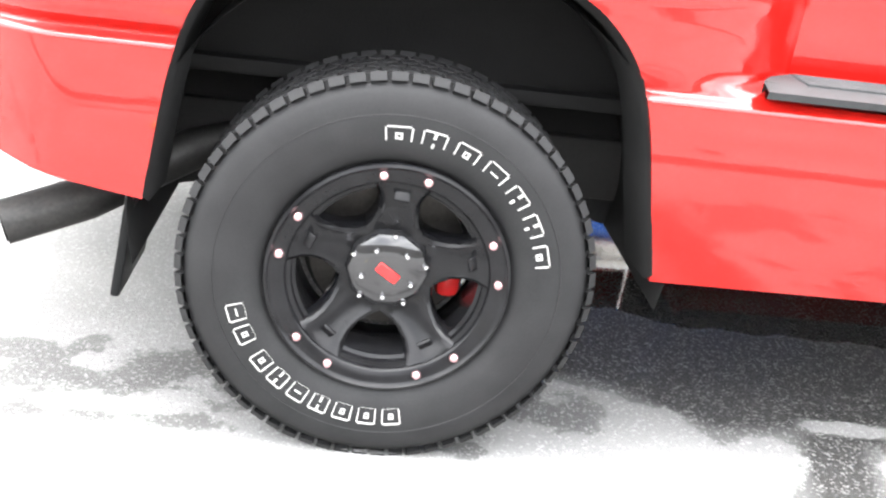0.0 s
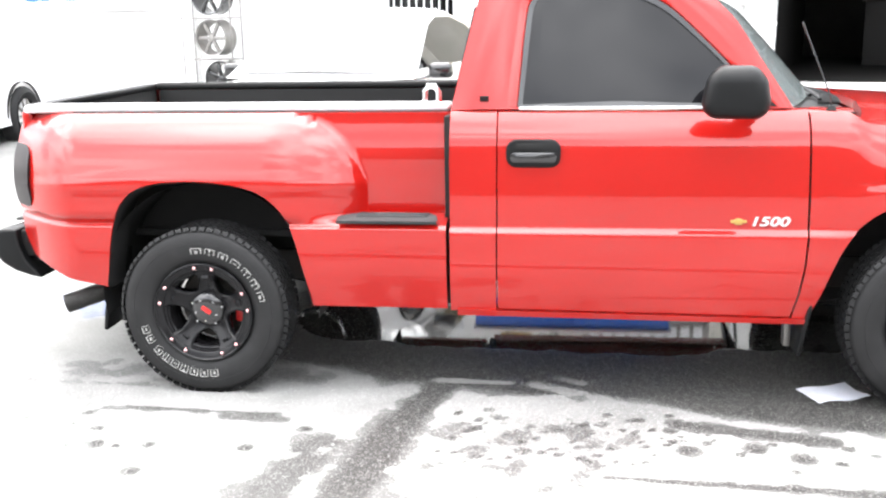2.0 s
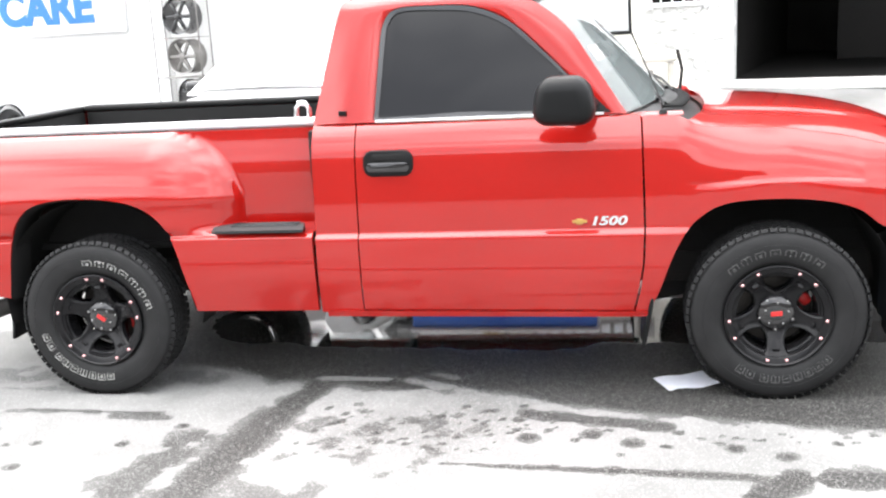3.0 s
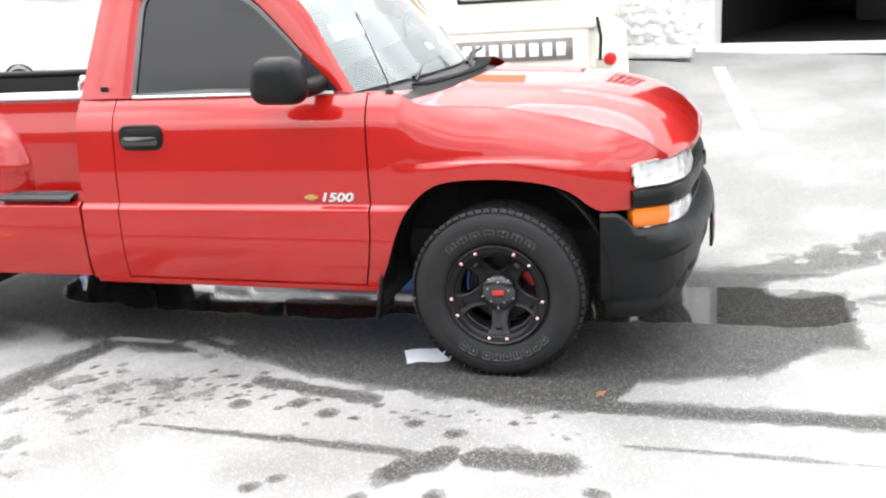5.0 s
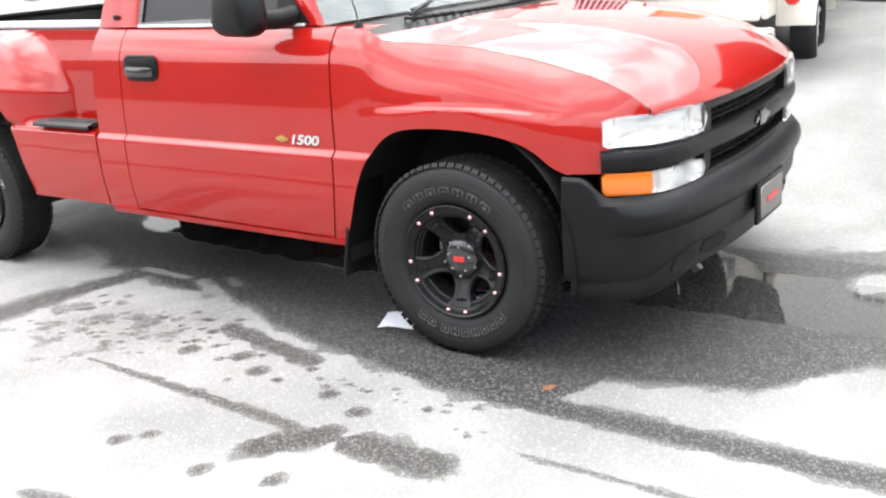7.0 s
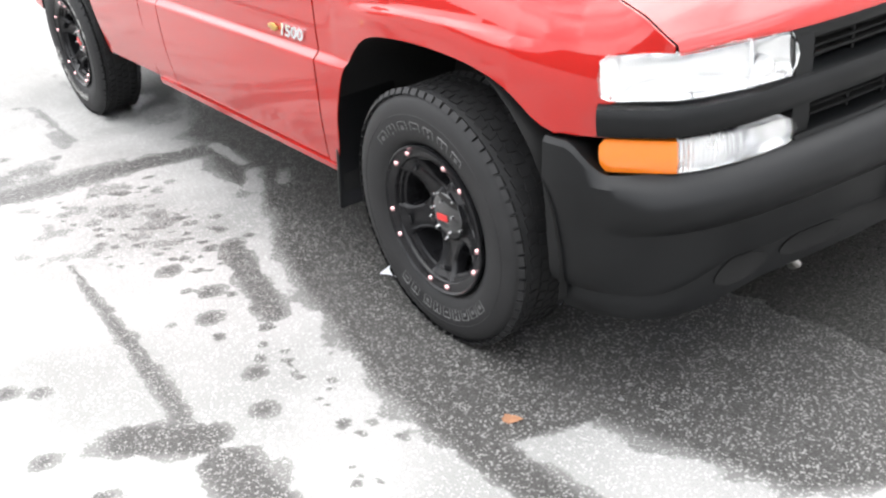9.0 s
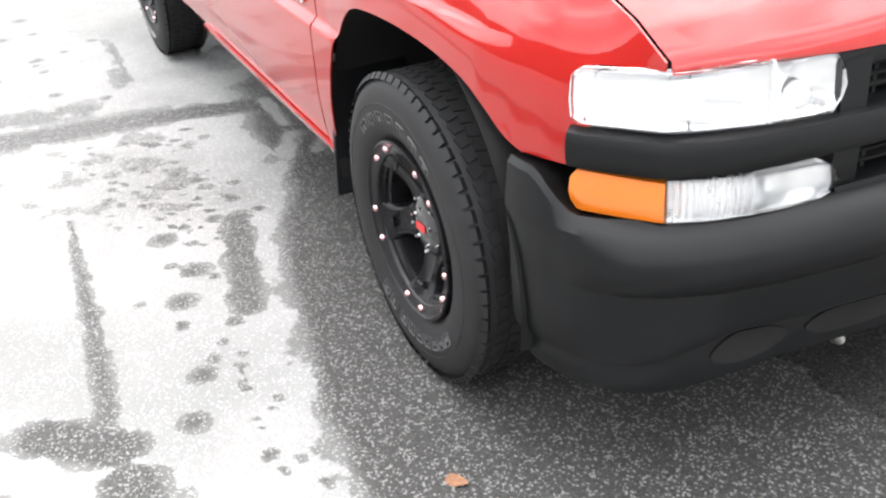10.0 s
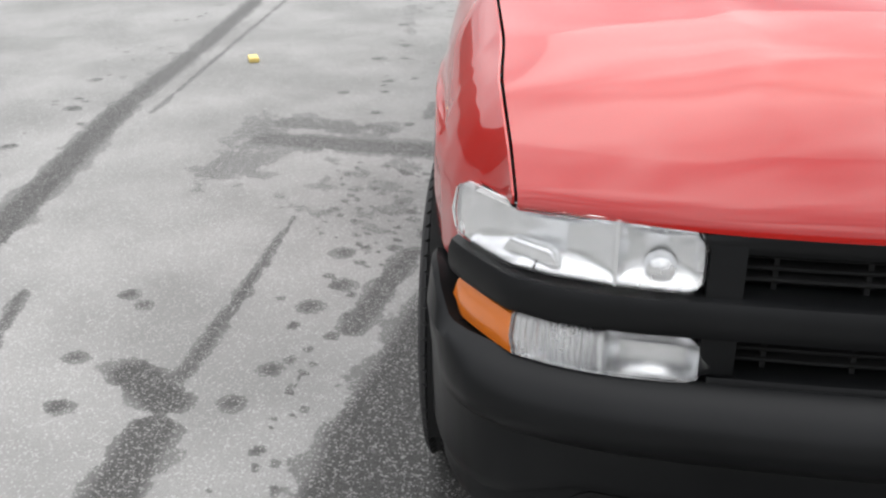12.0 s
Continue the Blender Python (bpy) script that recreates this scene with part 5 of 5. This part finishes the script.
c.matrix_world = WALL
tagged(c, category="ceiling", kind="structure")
f = part("floor", rbox((3.5, 6.1, 0.06), (1.7, 3.3, 0.42), 0), SHADEROOM, None, "workshop floor, shade put into its colour", 0)
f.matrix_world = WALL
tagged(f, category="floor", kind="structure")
bench_top = thing("workbench", "dark workbench inside the garage", "workbench", m=WALL @ pose(1.5, 3.6, 0.45))
part("worktop", rbox((1.3, 0.6, 0.06), (0, 0, 0.88), 0.01), UNDER, bench_top)
part("cupboard", rbox((1.2, 0.5, 0.84), (0, 0, 0.43), 0.01), UNDER, bench_top)

# tan door, barred windows, signs
door_leaf = part("door_1", rbox((0.86, 0.05, 2.05), (-2.58, 0.06, 1.45), 0.01), TAN, None, "tan painted entrance door, closed")
door_leaf.matrix_world = WALL
tagged(door_leaf, category="door", kind="structure")
part("door_frame", rbox((0.06, 0.2, 2.12), (-3.05, 0.06, 1.48), 0.005), TAN, door_leaf)
part("door_knob", lathe([(0.0, -0.05), (0.03, -0.04), (0.02, 0.0)], 16), STEEL, door_leaf).matrix_local = pose(-2.25, 0.03, 1.35)


def barred_window(name, u, z, wd, ht, bars, wall=WALL):
    win = thing(name, "dark window with white bars in the white wall", "window", kind="structure", m=wall @ pose(u, 0, z))
    part("pane", rbox((wd, 0.04, ht), (0, -0.012, 0), 0.0), TINT, win)
    fr = bmesh.new()
    for s in (-1, 1):
        merge(fr, rbox((0.05, 0.08, ht + 0.1), (s * wd / 2, -0.02, 0), 0.005))
        merge(fr, rbox((wd + 0.1, 0.08, 0.05), (0, -0.02, s * ht / 2), 0.005))
    part("window_frame", fr, SIGNWHITE, win)
    for k in range(bars):
        part("bar", rbox((0.018, 0.02, ht), (-wd / 2 + wd * (k + 1) / (bars + 1), -0.06, 0), 0.004), SIGNWHITE, win)
    part("bar", rbox((wd, 0.02, 0.018), (0, -0.062, 0), 0.004), SIGNWHITE, win)
    return win


barred_window("window_1", -4.1, 1.62, 0.9, 0.95, 8)
barred_window("window_2", -4.78, 1.64, 0.78, 0.78, 0, WING)
barred_window("window_3", -0.58, 1.72, 0.62, 0.85, 4)

sign = thing("shop_sign", "white sign board with blue painted letters on the wall", "sign", m=WING @ pose(-2.07, -0.05, 1.88))
part("board", rbox((2.05, 0.05, 1.0), (0, 0, 0), 0.01), SIGNWHITE, sign)
lettering("CARE", 0.52, 0.004, BLUE, "letters", sign, pose(-0.13, -0.03, -0.20, 90, 0, 0) @ Matrix.Diagonal((1.12, 1, 1, 1)), "blue painted word", 0.045)
for k, wd in enumerate((0.20, 0.26, 0.16, 0.24, 0.22, 0.18)):
    part("orange_bar", rbox((wd, 0.008, 0.12), (-0.72 + 0.27 * k, -0.03, 0.36), 0.002, 1), ORANGE, sign, "orange painted lettering")
# made-up blue box, hidden by the pickup, to tint the puddle below it
chest = thing("unseen_blue_box", "unseen low blue box added behind the red pickup for its puddle reflection", "tool chest", m=pose(1.58, 3.0, rise(1.58, 3.0)))
part("body", rbox((1.36, 0.42, 0.36), (0, 0, 0.26), 0.012), BLUE, chest)
part("lid", rbox((1.40, 0.46, 0.03), (0, 0, 0.455), 0.008), SIGNWHITE, chest, "pale lid")
for s in (-1, 1):
    part("front_panel", rbox((0.64, 0.02, 0.28), (s * 0.34, -0.216, 0.26), 0.006), BLUE, chest)
    for t in (-1, 1):
        part("foot", rbox((0.06, 0.06, 0.08), (s * 0.60, t * 0.16, 0.04), 0.006), UNDER, chest)

# unseen plain walls, added round the lot to darken reflections in the paint
for nm, size, m in (("wall_unseen_south", (60, 0.3, 4.2), pose(2, -15, 2.1)), ("wall_unseen_east", (40, 0.3, 4.2), pose(24, 2, 2.1, 0, 0, 90))):
    w = part(nm, rbox(size, (0, 0, 0), 0.0), BACKDROP, None, "unseen dark backdrop wall added to darken reflections", 0)
    w.matrix_world = m
    tagged(w, category="wall", kind="structure")

# wheel rack
rack = thing("wheel_rack", "black wire display rack beside the wall", "rack", m=WING @ pose(-0.10, -0.28, base_z(-0.10, 0.28)))
for x in (-0.30, 0.30):
    for y in (-0.10, 0.10):
        part("post", tube([(x, y, 0), (x, y, 2.4)], 0.008, 6), STEEL, rack)
for k in range(6):
    z = 0.05 + 0.42 * k
    sh = bmesh.new()
    for y in (-0.10, 0.10):
        merge(sh, tube([(-0.30, y, z), (0.30, y, z)], 0.006, 6))
    for x in (-0.30, -0.10, 0.10, 0.30):
        merge(sh, tube([(x, -0.10, z), (x, 0.10, z)], 0.004, 6))
    part("shelf", sh, STEEL, rack)


def alloy(name, label, mat, spokes, r, m):
    a = thing(name, label, "alloy wheel", "wheels on the rack", m=m)
    part("barrel", lathe([(r, -0.09), (r * 1.02, -0.1), (r * 0.93, -0.095), (r * 0.88, -0.05), (r * 0.86, 0.08), (r, 0.1), (r * 0.97, 0.1), (r * 0.97, -0.09), (r, -0.09)], 40), mat, a)
    for k in range(spokes):
        sp = rbox((r * 0.85, 0.03, r * 0.2), (r * 0.48, -0.07, 0), 0.008, 2)
        bmesh.ops.transform(sp, matrix=Matrix.Rotation(2 * math.pi * k / spokes, 4, 'Y'), verts=sp.verts)
        part("spoke", sp, mat, a)
    part("centre", lathe([(0, -0.1), (r * 0.2, -0.09), (r * 0.24, -0.05)], 20), mat, a)
    return a


for k in range(5):
    m = WING @ pose(-0.10 + (0.13, 0.15, 0.06, 0.05, 0.03)[k], -0.30, base_z(-0.10, 0.28) + 0.27 + 0.42 * k)
    alloy("alloy_wheel", ("black", "black", "silver and black", "black", "dark grey")[k] + " alloy wheel displayed on the rack", (GLOSSBLACK, GLOSSBLACK, STEEL, GLOSSBLACK, RIM)[k], (6, 7, 6, 6, 6)[k], 0.185, m)


# ---- parked cars ----
def road_wheel(parent, x, y, z, r, side, mat):
    wh = part("wheel", lathe([(r * 0.62, -0.06), (r * 0.8, -0.10), (r * 0.95, -0.08), (r, -0.05), (r, 0.08), (r * 0.6, 0.1)], 40), RUBBER, parent)
    wh.matrix_local = pose(x, y, z, 0, 0, 0 if side < 0 else 180)
    part("rim", lathe([(r * 0.64, -0.07), (r * 0.66, -0.085), (r * 0.60, -0.08), (r * 0.58, -0.03), (0, -0.02)], 40), LINER, wh)
    for k in range(10):
        sp = rbox((r * 0.52, 0.02, r * 0.08), (r * 0.32, -0.065, 0), 0.005, 1)
        bmesh.ops.transform(sp, matrix=Matrix.Rotation(2 * math.pi * k / 10, 4, 'Y'), verts=sp.verts)
        part("spoke", sp, mat, wh)


def car(name, label, m, lower, upper, width, wheels, paint, tumble=0.16, r=0.33, facing=False):
    """lower: side outline (x, z) of the body; upper: that of the cabin; both closed towards the sills."""
    c = thing(name, label, "car", "parked cars", m=m)
    for nm, outline, w0, inset, mat in (("body", lower, width, 0.05, paint), ("cabin", upper, width - 0.10, tumble, paint)):
        bm = bmesh.new()
        zs = [q[1] for q in outline]
        zmin, zmax = min(zs), max(zs)
        rows = []
        for v in (-1.0, -0.97, -0.85, -0.4, 0, 0.4, 0.85, 0.97, 1.0):
            row = []
            for x, z in outline:
                lift = (z - zmin) / (zmax - zmin)
                half = w0 / 2 - inset * lift
                pull = 0.035 * max(0.0, abs(v) - 0.9) * 10
                row.append((x * (1 - 0.012 * (abs(v) > 0.9)), v * half, z - pull * lift + 0.02 * lift * (1 - v * v)))
            rows.append(row + row[:1])
        vs = grid(bm, rows)
        for rr in (vs[0], vs[-1]):
            bm.faces.new(rr[:-1])
        bmesh.ops.recalc_face_normals(bm, faces=bm.faces)
        part(nm, bm, mat, c, smooth=50)
    zmin, zmax = min(q[1] for q in upper), max(q[1] for q in upper)
    cx = sum(q[0] for q in upper) / len(upper)
    cz = (zmin + zmax) / 2
    for s in (-1, 1):
        bm = bmesh.new()
        pts = []
        for x, z in upper:
            xx, zz = cx + (x - cx) * 0.86, cz + (z - cz) * 0.74
            half = (width - 0.10) / 2 - tumble * (zz - zmin) / (zmax - zmin) + 0.006
            pts.append(bm.verts.new((xx, s * half, zz)))
        bm.faces.new(pts)
        bmesh.ops.triangulate(bm, faces=bm.faces)
        bmesh.ops.solidify(bm, geom=bm.faces[:], thickness=0.006)
        part("side_glass", bm, TINT, c)
    ordered = sorted(upper, key=lambda q: q[0])
    front_low, back_low = ordered[-1], ordered[0]
    front_top = max((q for q in upper if q[1] > zmax - 0.12), key=lambda q: q[0])
    back_top = min((q for q in upper if q[1] > zmax - 0.12), key=lambda q: q[0])
    for nm, lo, hi, s in (("windscreen", front_low, front_top, 1), ("rear_glass", back_low, back_top, -1)):
        bm = bmesh.new()
        rows = []
        for t in (0.06, 0.9):
            x, z = lo[0] + (hi[0] - lo[0]) * t, lo[1] + (hi[1] - lo[1]) * t
            half = (width - 0.10) / 2 - tumble * t - 0.06
            rows.append([(x + s * 0.014, -half, z + 0.014), (x + s * 0.02, 0, z + 0.034), (x + s * 0.014, half, z + 0.014)])
        grid(bm, rows)
        bmesh.ops.solidify(bm, geom=bm.faces[:], thickness=0.005)
        part(nm, bm, SKYPALE if s > 0 and facing else TINT, c)
    for x in wheels:
        for s in (-1, 1):
            arch = lathe([(r + 0.05, -0.005), (r + 0.05, 0.12), (0.01, 0.12)], 28, (0, math.pi))
            bmesh.ops.transform(arch, matrix=pose(x, s * (width / 2 + 0.004), r, 0, 0, 0 if s < 0 else 180), verts=arch.verts)
            disc = part("wheel_arch", arch, LINER, c)
            road_wheel(c, x, s * (width / 2 - 0.06), r, r, s, STEEL)
    for s in (-1, 1):
        part("door_mirror", rbox((0.12, 0.2, 0.13), (front_low[0] - 0.35, s * (width / 2 + 0.06), front_low[1] + 0.05), 0.04, 3), paint if paint is not WHITEPAINT else GLOSSBLACK, c)
    for s in (-1, 1):
        part("headlamp", rbox((0.16, 0.34, 0.10), (max(q[0] for q in lower) - 0.14, s * (width / 2 - 0.25), 0.60), 0.04, 2), REFLECTOR, c)
    for s in (-1, 1):
        part("tail_lamp", rbox((0.08, 0.28, 0.10), (min(q[0] for q in lower) + 0.06, s * (width / 2 - 0.2), 0.74), 0.03, 2), REDMARK, c)
    return c


COUPE_LOW = [(-2.1, 0.35), (-2.2, 0.55), (-2.15, 0.90), (-1.5, 0.98), (0.6, 0.95), (1.4, 0.88), (2.0, 0.75), (2.2, 0.55), (2.15, 0.30), (0, 0.22)]
COUPE_TOP = [(-1.85, 0.95), (-1.1, 1.28), (-0.6, 1.38), (-0.1, 1.38), (0.25, 1.28), (0.98, 0.93)]
SPORT_LOW = [(-1.95, 0.32), (-2.05, 0.5), (-2.0, 0.80), (-1.3, 0.86), (0.8, 0.84), (1.5, 0.76), (1.95, 0.62), (2.1, 0.45), (2.0, 0.26), (0, 0.2)]
SPORT_TOP = [(-1.5, 0.84), (-0.75, 1.27), (-0.3, 1.37), (0.15, 1.37), (0.42, 1.28), (1.1, 0.82)]
car("white_coupe", "white coupe with dark windows parked by the wall", pose(-5.70, 5.59, rise(-5.70, 5.59) - 0.01, 0, 0, 92) @ Matrix.Scale(FAR, 4), COUPE_LOW, COUPE_TOP, 1.80, (-1.35, 1.35), WHITEPAINT)
car("white_sports_car", "low white sports car facing the red pickup", pose(-0.38, 5.57, rise(-0.38, 5.57) + 0.01, 0, 0, -102) @ Matrix.Scale(FAR, 4), SPORT_LOW, SPORT_TOP, 1.82, (-1.3, 1.3), WHITEPAINT, 0.2, 0.32, True)

# cream classic pickup, tail towards the lot
old = thing("classic_pickup", "cream white classic step-side pickup, tailgate closed, by the wall", "pickup truck", m=pose(2.21, 4.17, rise(2.2, 4.9) - 0.10, 0, 0, 97) @ Matrix.Scale(FAR, 4))
# its x runs ahead from the tailgate, y to its left
tail = part("tailgate", rbox((0.05, 1.26, 0.42), (0.02, 0, 0.68), 0.02, 3), CREAM, old, "cream tailgate with a grey band")
part("tailgate_band", rbox((0.012, 1.02, 0.17), (-0.012, 0, 0.72), 0.004), STEEL, tail)
for k in range(9):
    part("raised_mark", rbox((0.012, 0.07, 0.10), (-0.02, 0.42 - 0.105 * k, 0.72), 0.004), SIGNWHITE, tail)
part("top_rail", rbox((0.07, 1.40, 0.06), (0.02, 0, 0.89), 0.02, 3), CREAM, tail)
for s in (-1, 1):
    part("bed_side", rbox((2.0, 0.05, 0.42), (1.02, s * 0.66, 0.69), 0.015), CREAM, old)
    part("bed_rail", rbox((2.0, 0.10, 0.05), (1.02, s * 0.69, 0.91), 0.015), CREAM, old)
    fend = bmesh.new()
    rows = []
    for k in range(17):
        a = math.pi * k / 16
        rows.append([(1.0 - 0.62 * math.cos(a), s * yy, 0.40 + (0.50 + dz) * math.sin(a) ** 0.8) for yy, dz in ((0.68, 0.03), (0.80, 0.02), (0.90, -0.03), (0.94, -0.12), (0.95, -0.22))])
    grid(fend, rows)
    bmesh.ops.solidify(fend, geom=fend.faces[:], thickness=0.01)
    part("rear_fender", fend, CREAM, old)
    road_wheel(old, 1.0, s * 0.82, 0.34, 0.34, s, CHROME)
    road_wheel(old, 3.95, s * 0.82, 0.34, 0.34, s, CHROME)
    part("tail_light", lathe([(0, -0.05), (0.045, -0.045), (0.055, 0)], 20), REDMARK, old, "round red tail light").matrix_local = pose(0.30, s * 0.80, 0.60, 0, 0, -90)
    part("lamp_bracket", rbox((0.06, 0.16, 0.03), (0.32, s * 0.74, 0.60), 0.005), CREAM, old)
    part("latch_chain", tube([(0.0, s * 0.70, 0.95), (-0.03, s * 0.73, 0.80), (0.02, s * 0.72, 0.62)], 0.014, 8), UNDER, old)
part("bed_floor", rbox((2.0, 1.28, 0.04), (1.02, 0, 0.52), 0.005), CREAM, old)
part("bed_front", rbox((0.04, 1.30, 0.50), (2.02, 0, 0.75), 0.01), CREAM, old)
part("rear_bumper", rbox((0.10, 1.5, 0.12), (-0.10, 0, 0.38), 0.03, 3), CHROME, old)
cabm = bmesh.new()
rows = []
for x, zt, w in ((2.12, 1.02, 0.86), (2.14, 1.08, 0.86), (2.20, 1.45, 0.78), (2.26, 1.60, 0.70), (2.6, 1.66, 0.66), (3.1, 1.62, 0.68), (3.2, 1.56, 0.72), (3.55, 1.1, 0.84), (3.6, 1.02, 0.86)):
    rows.append([(x, -w, 0.45), (x, -w, min(zt, 1.02)), (x, -w * 0.97, zt - 0.03), (x, -w * 0.85, zt), (x, 0, zt + 0.015), (x, w * 0.85, zt), (x, w * 0.97, zt - 0.03), (x, w, min(zt, 1.02)), (x, w, 0.45)])
vs = grid(cabm, rows)
for r in (vs[0], vs[-1]):
    cabm.faces.new(r)
bmesh.ops.recalc_face_normals(cabm, faces=cabm.faces)
part("cab", cabm, CREAM, old)
# rear window, its pale reflection painted into the glass colour
rw = rbox((0.02, 1.30, 0.36), (0, 0, 0), 0.05, 3)
bmesh.ops.transform(rw, matrix=pose(2.155, 0, 1.24, 0, 9, 0), verts=rw.verts)
part("rear_window", rw, SKYPALE, old, "wide rear window, pale sky reflection painted into its colour")
seal_bm = bmesh.new()
for yy, zz, sy, sz in ((0, 0.185, 1.34, 0.03), (0, -0.185, 1.34, 0.03), (0.655, 0, 0.03, 0.40), (-0.655, 0, 0.03, 0.40)):
    merge(seal_bm, rbox((0.03, sy, sz), (0, yy, zz), 0.008, 2))
bmesh.ops.transform(seal_bm, matrix=pose(2.150, 0, 1.24, 0, 9, 0), verts=seal_bm.verts)
part("window_seal", seal_bm, LINER, old, "black rubber seal")
part("hood", rbox((1.15, 1.5, 0.55), (4.15, 0, 0.80), 0.12, 4), CREAM, old)
for s in (-1, 1):
    part("front_fender", rbox((1.25, 0.3, 0.5), (4.05, s * 0.80, 0.70), 0.12, 4), CREAM, old)

# ---- lot details ----
stop = part("wheel_stop", rbox((1.75, 0.16, 0.12), (0, 0, 0.06), 0.03, 2), LINEPAINT, None, "white painted concrete wheel stop on the asphalt")
stop.matrix_world = pose(2.74, 7.21, rise(2.74, 7.21), 0, 0, -17)
tagged(stop, category="wheel stop")
for (x0, y0), (x1, y1) in (((3.86, 6.60), (4.16, 4.17)), ((0.82, 7.6), (1.24, 4.22))):
    ln = bmesh.new()
    rows = []
    for k in range(9):
        t = k / 8
        x, y = x0 + (x1 - x0) * t, y0 + (y1 - y0) * t
        rows.append([(x - 0.055, y, rise(x, y) + 0.005), (x + 0.055, y, rise(x, y) + 0.005)])
    grid(ln, rows, True)
    tagged(part("parking_line", ln, LINEPAINT, None, "worn white parking line", 0), category="road marking", kind="structure")
sheet = bmesh.new()
rows = []
for i in range(7):
    rows.append([(i / 6 * 0.245, j / 6 * 0.17, 0.004 + 0.006 * math.sin(i * 1.3) * math.cos(j * 0.9) + 0.006) for j in range(7)])
grid(sheet, rows)
bmesh.ops.solidify(sheet, geom=sheet.faces[:], thickness=0.0008)
for k in range(5):
    merge(sheet, rbox((0.15, 0.004, 0.0005), (0.12, 0.03 + 0.025 * k, 0.0165), 0.0))
pp = part("sheet_of_paper", sheet, PAPER, None, "pale printed sheet of paper lying on wet asphalt")
pp.matrix_world = pose(2.592, 0.005, 0.0, 0, 0, 22)
tagged(pp, category="paper")
lit = part("litter", rbox((0.10, 0.06, 0.03), (0, 0, 0.016), 0.006, 2), YELLOW, None, "yellow carton scrap on the asphalt")
lit.matrix_world = pose(-0.66, -1.50, 0.0, 0, 0, 20)
tagged(lit, category="litter")
lf = bmesh.new()
lf.faces.new([lf.verts.new((0.025 * math.cos(a) * (1 + 0.3 * math.cos(3 * a)), 0.018 * math.sin(a), 0.006 + 0.004 * math.cos(2 * a))) for a in [k * math.pi / 6 for k in range(12)]])
bmesh.ops.solidify(lf, geom=lf.faces[:], thickness=0.001)
leaf = part("dry_leaf", lf, LEAF, None, "small brown leaf on wet asphalt")
leaf.matrix_world = pose(3.47, -0.18, 0.0, 0, 0, 30)
tagged(leaf, category="leaf")
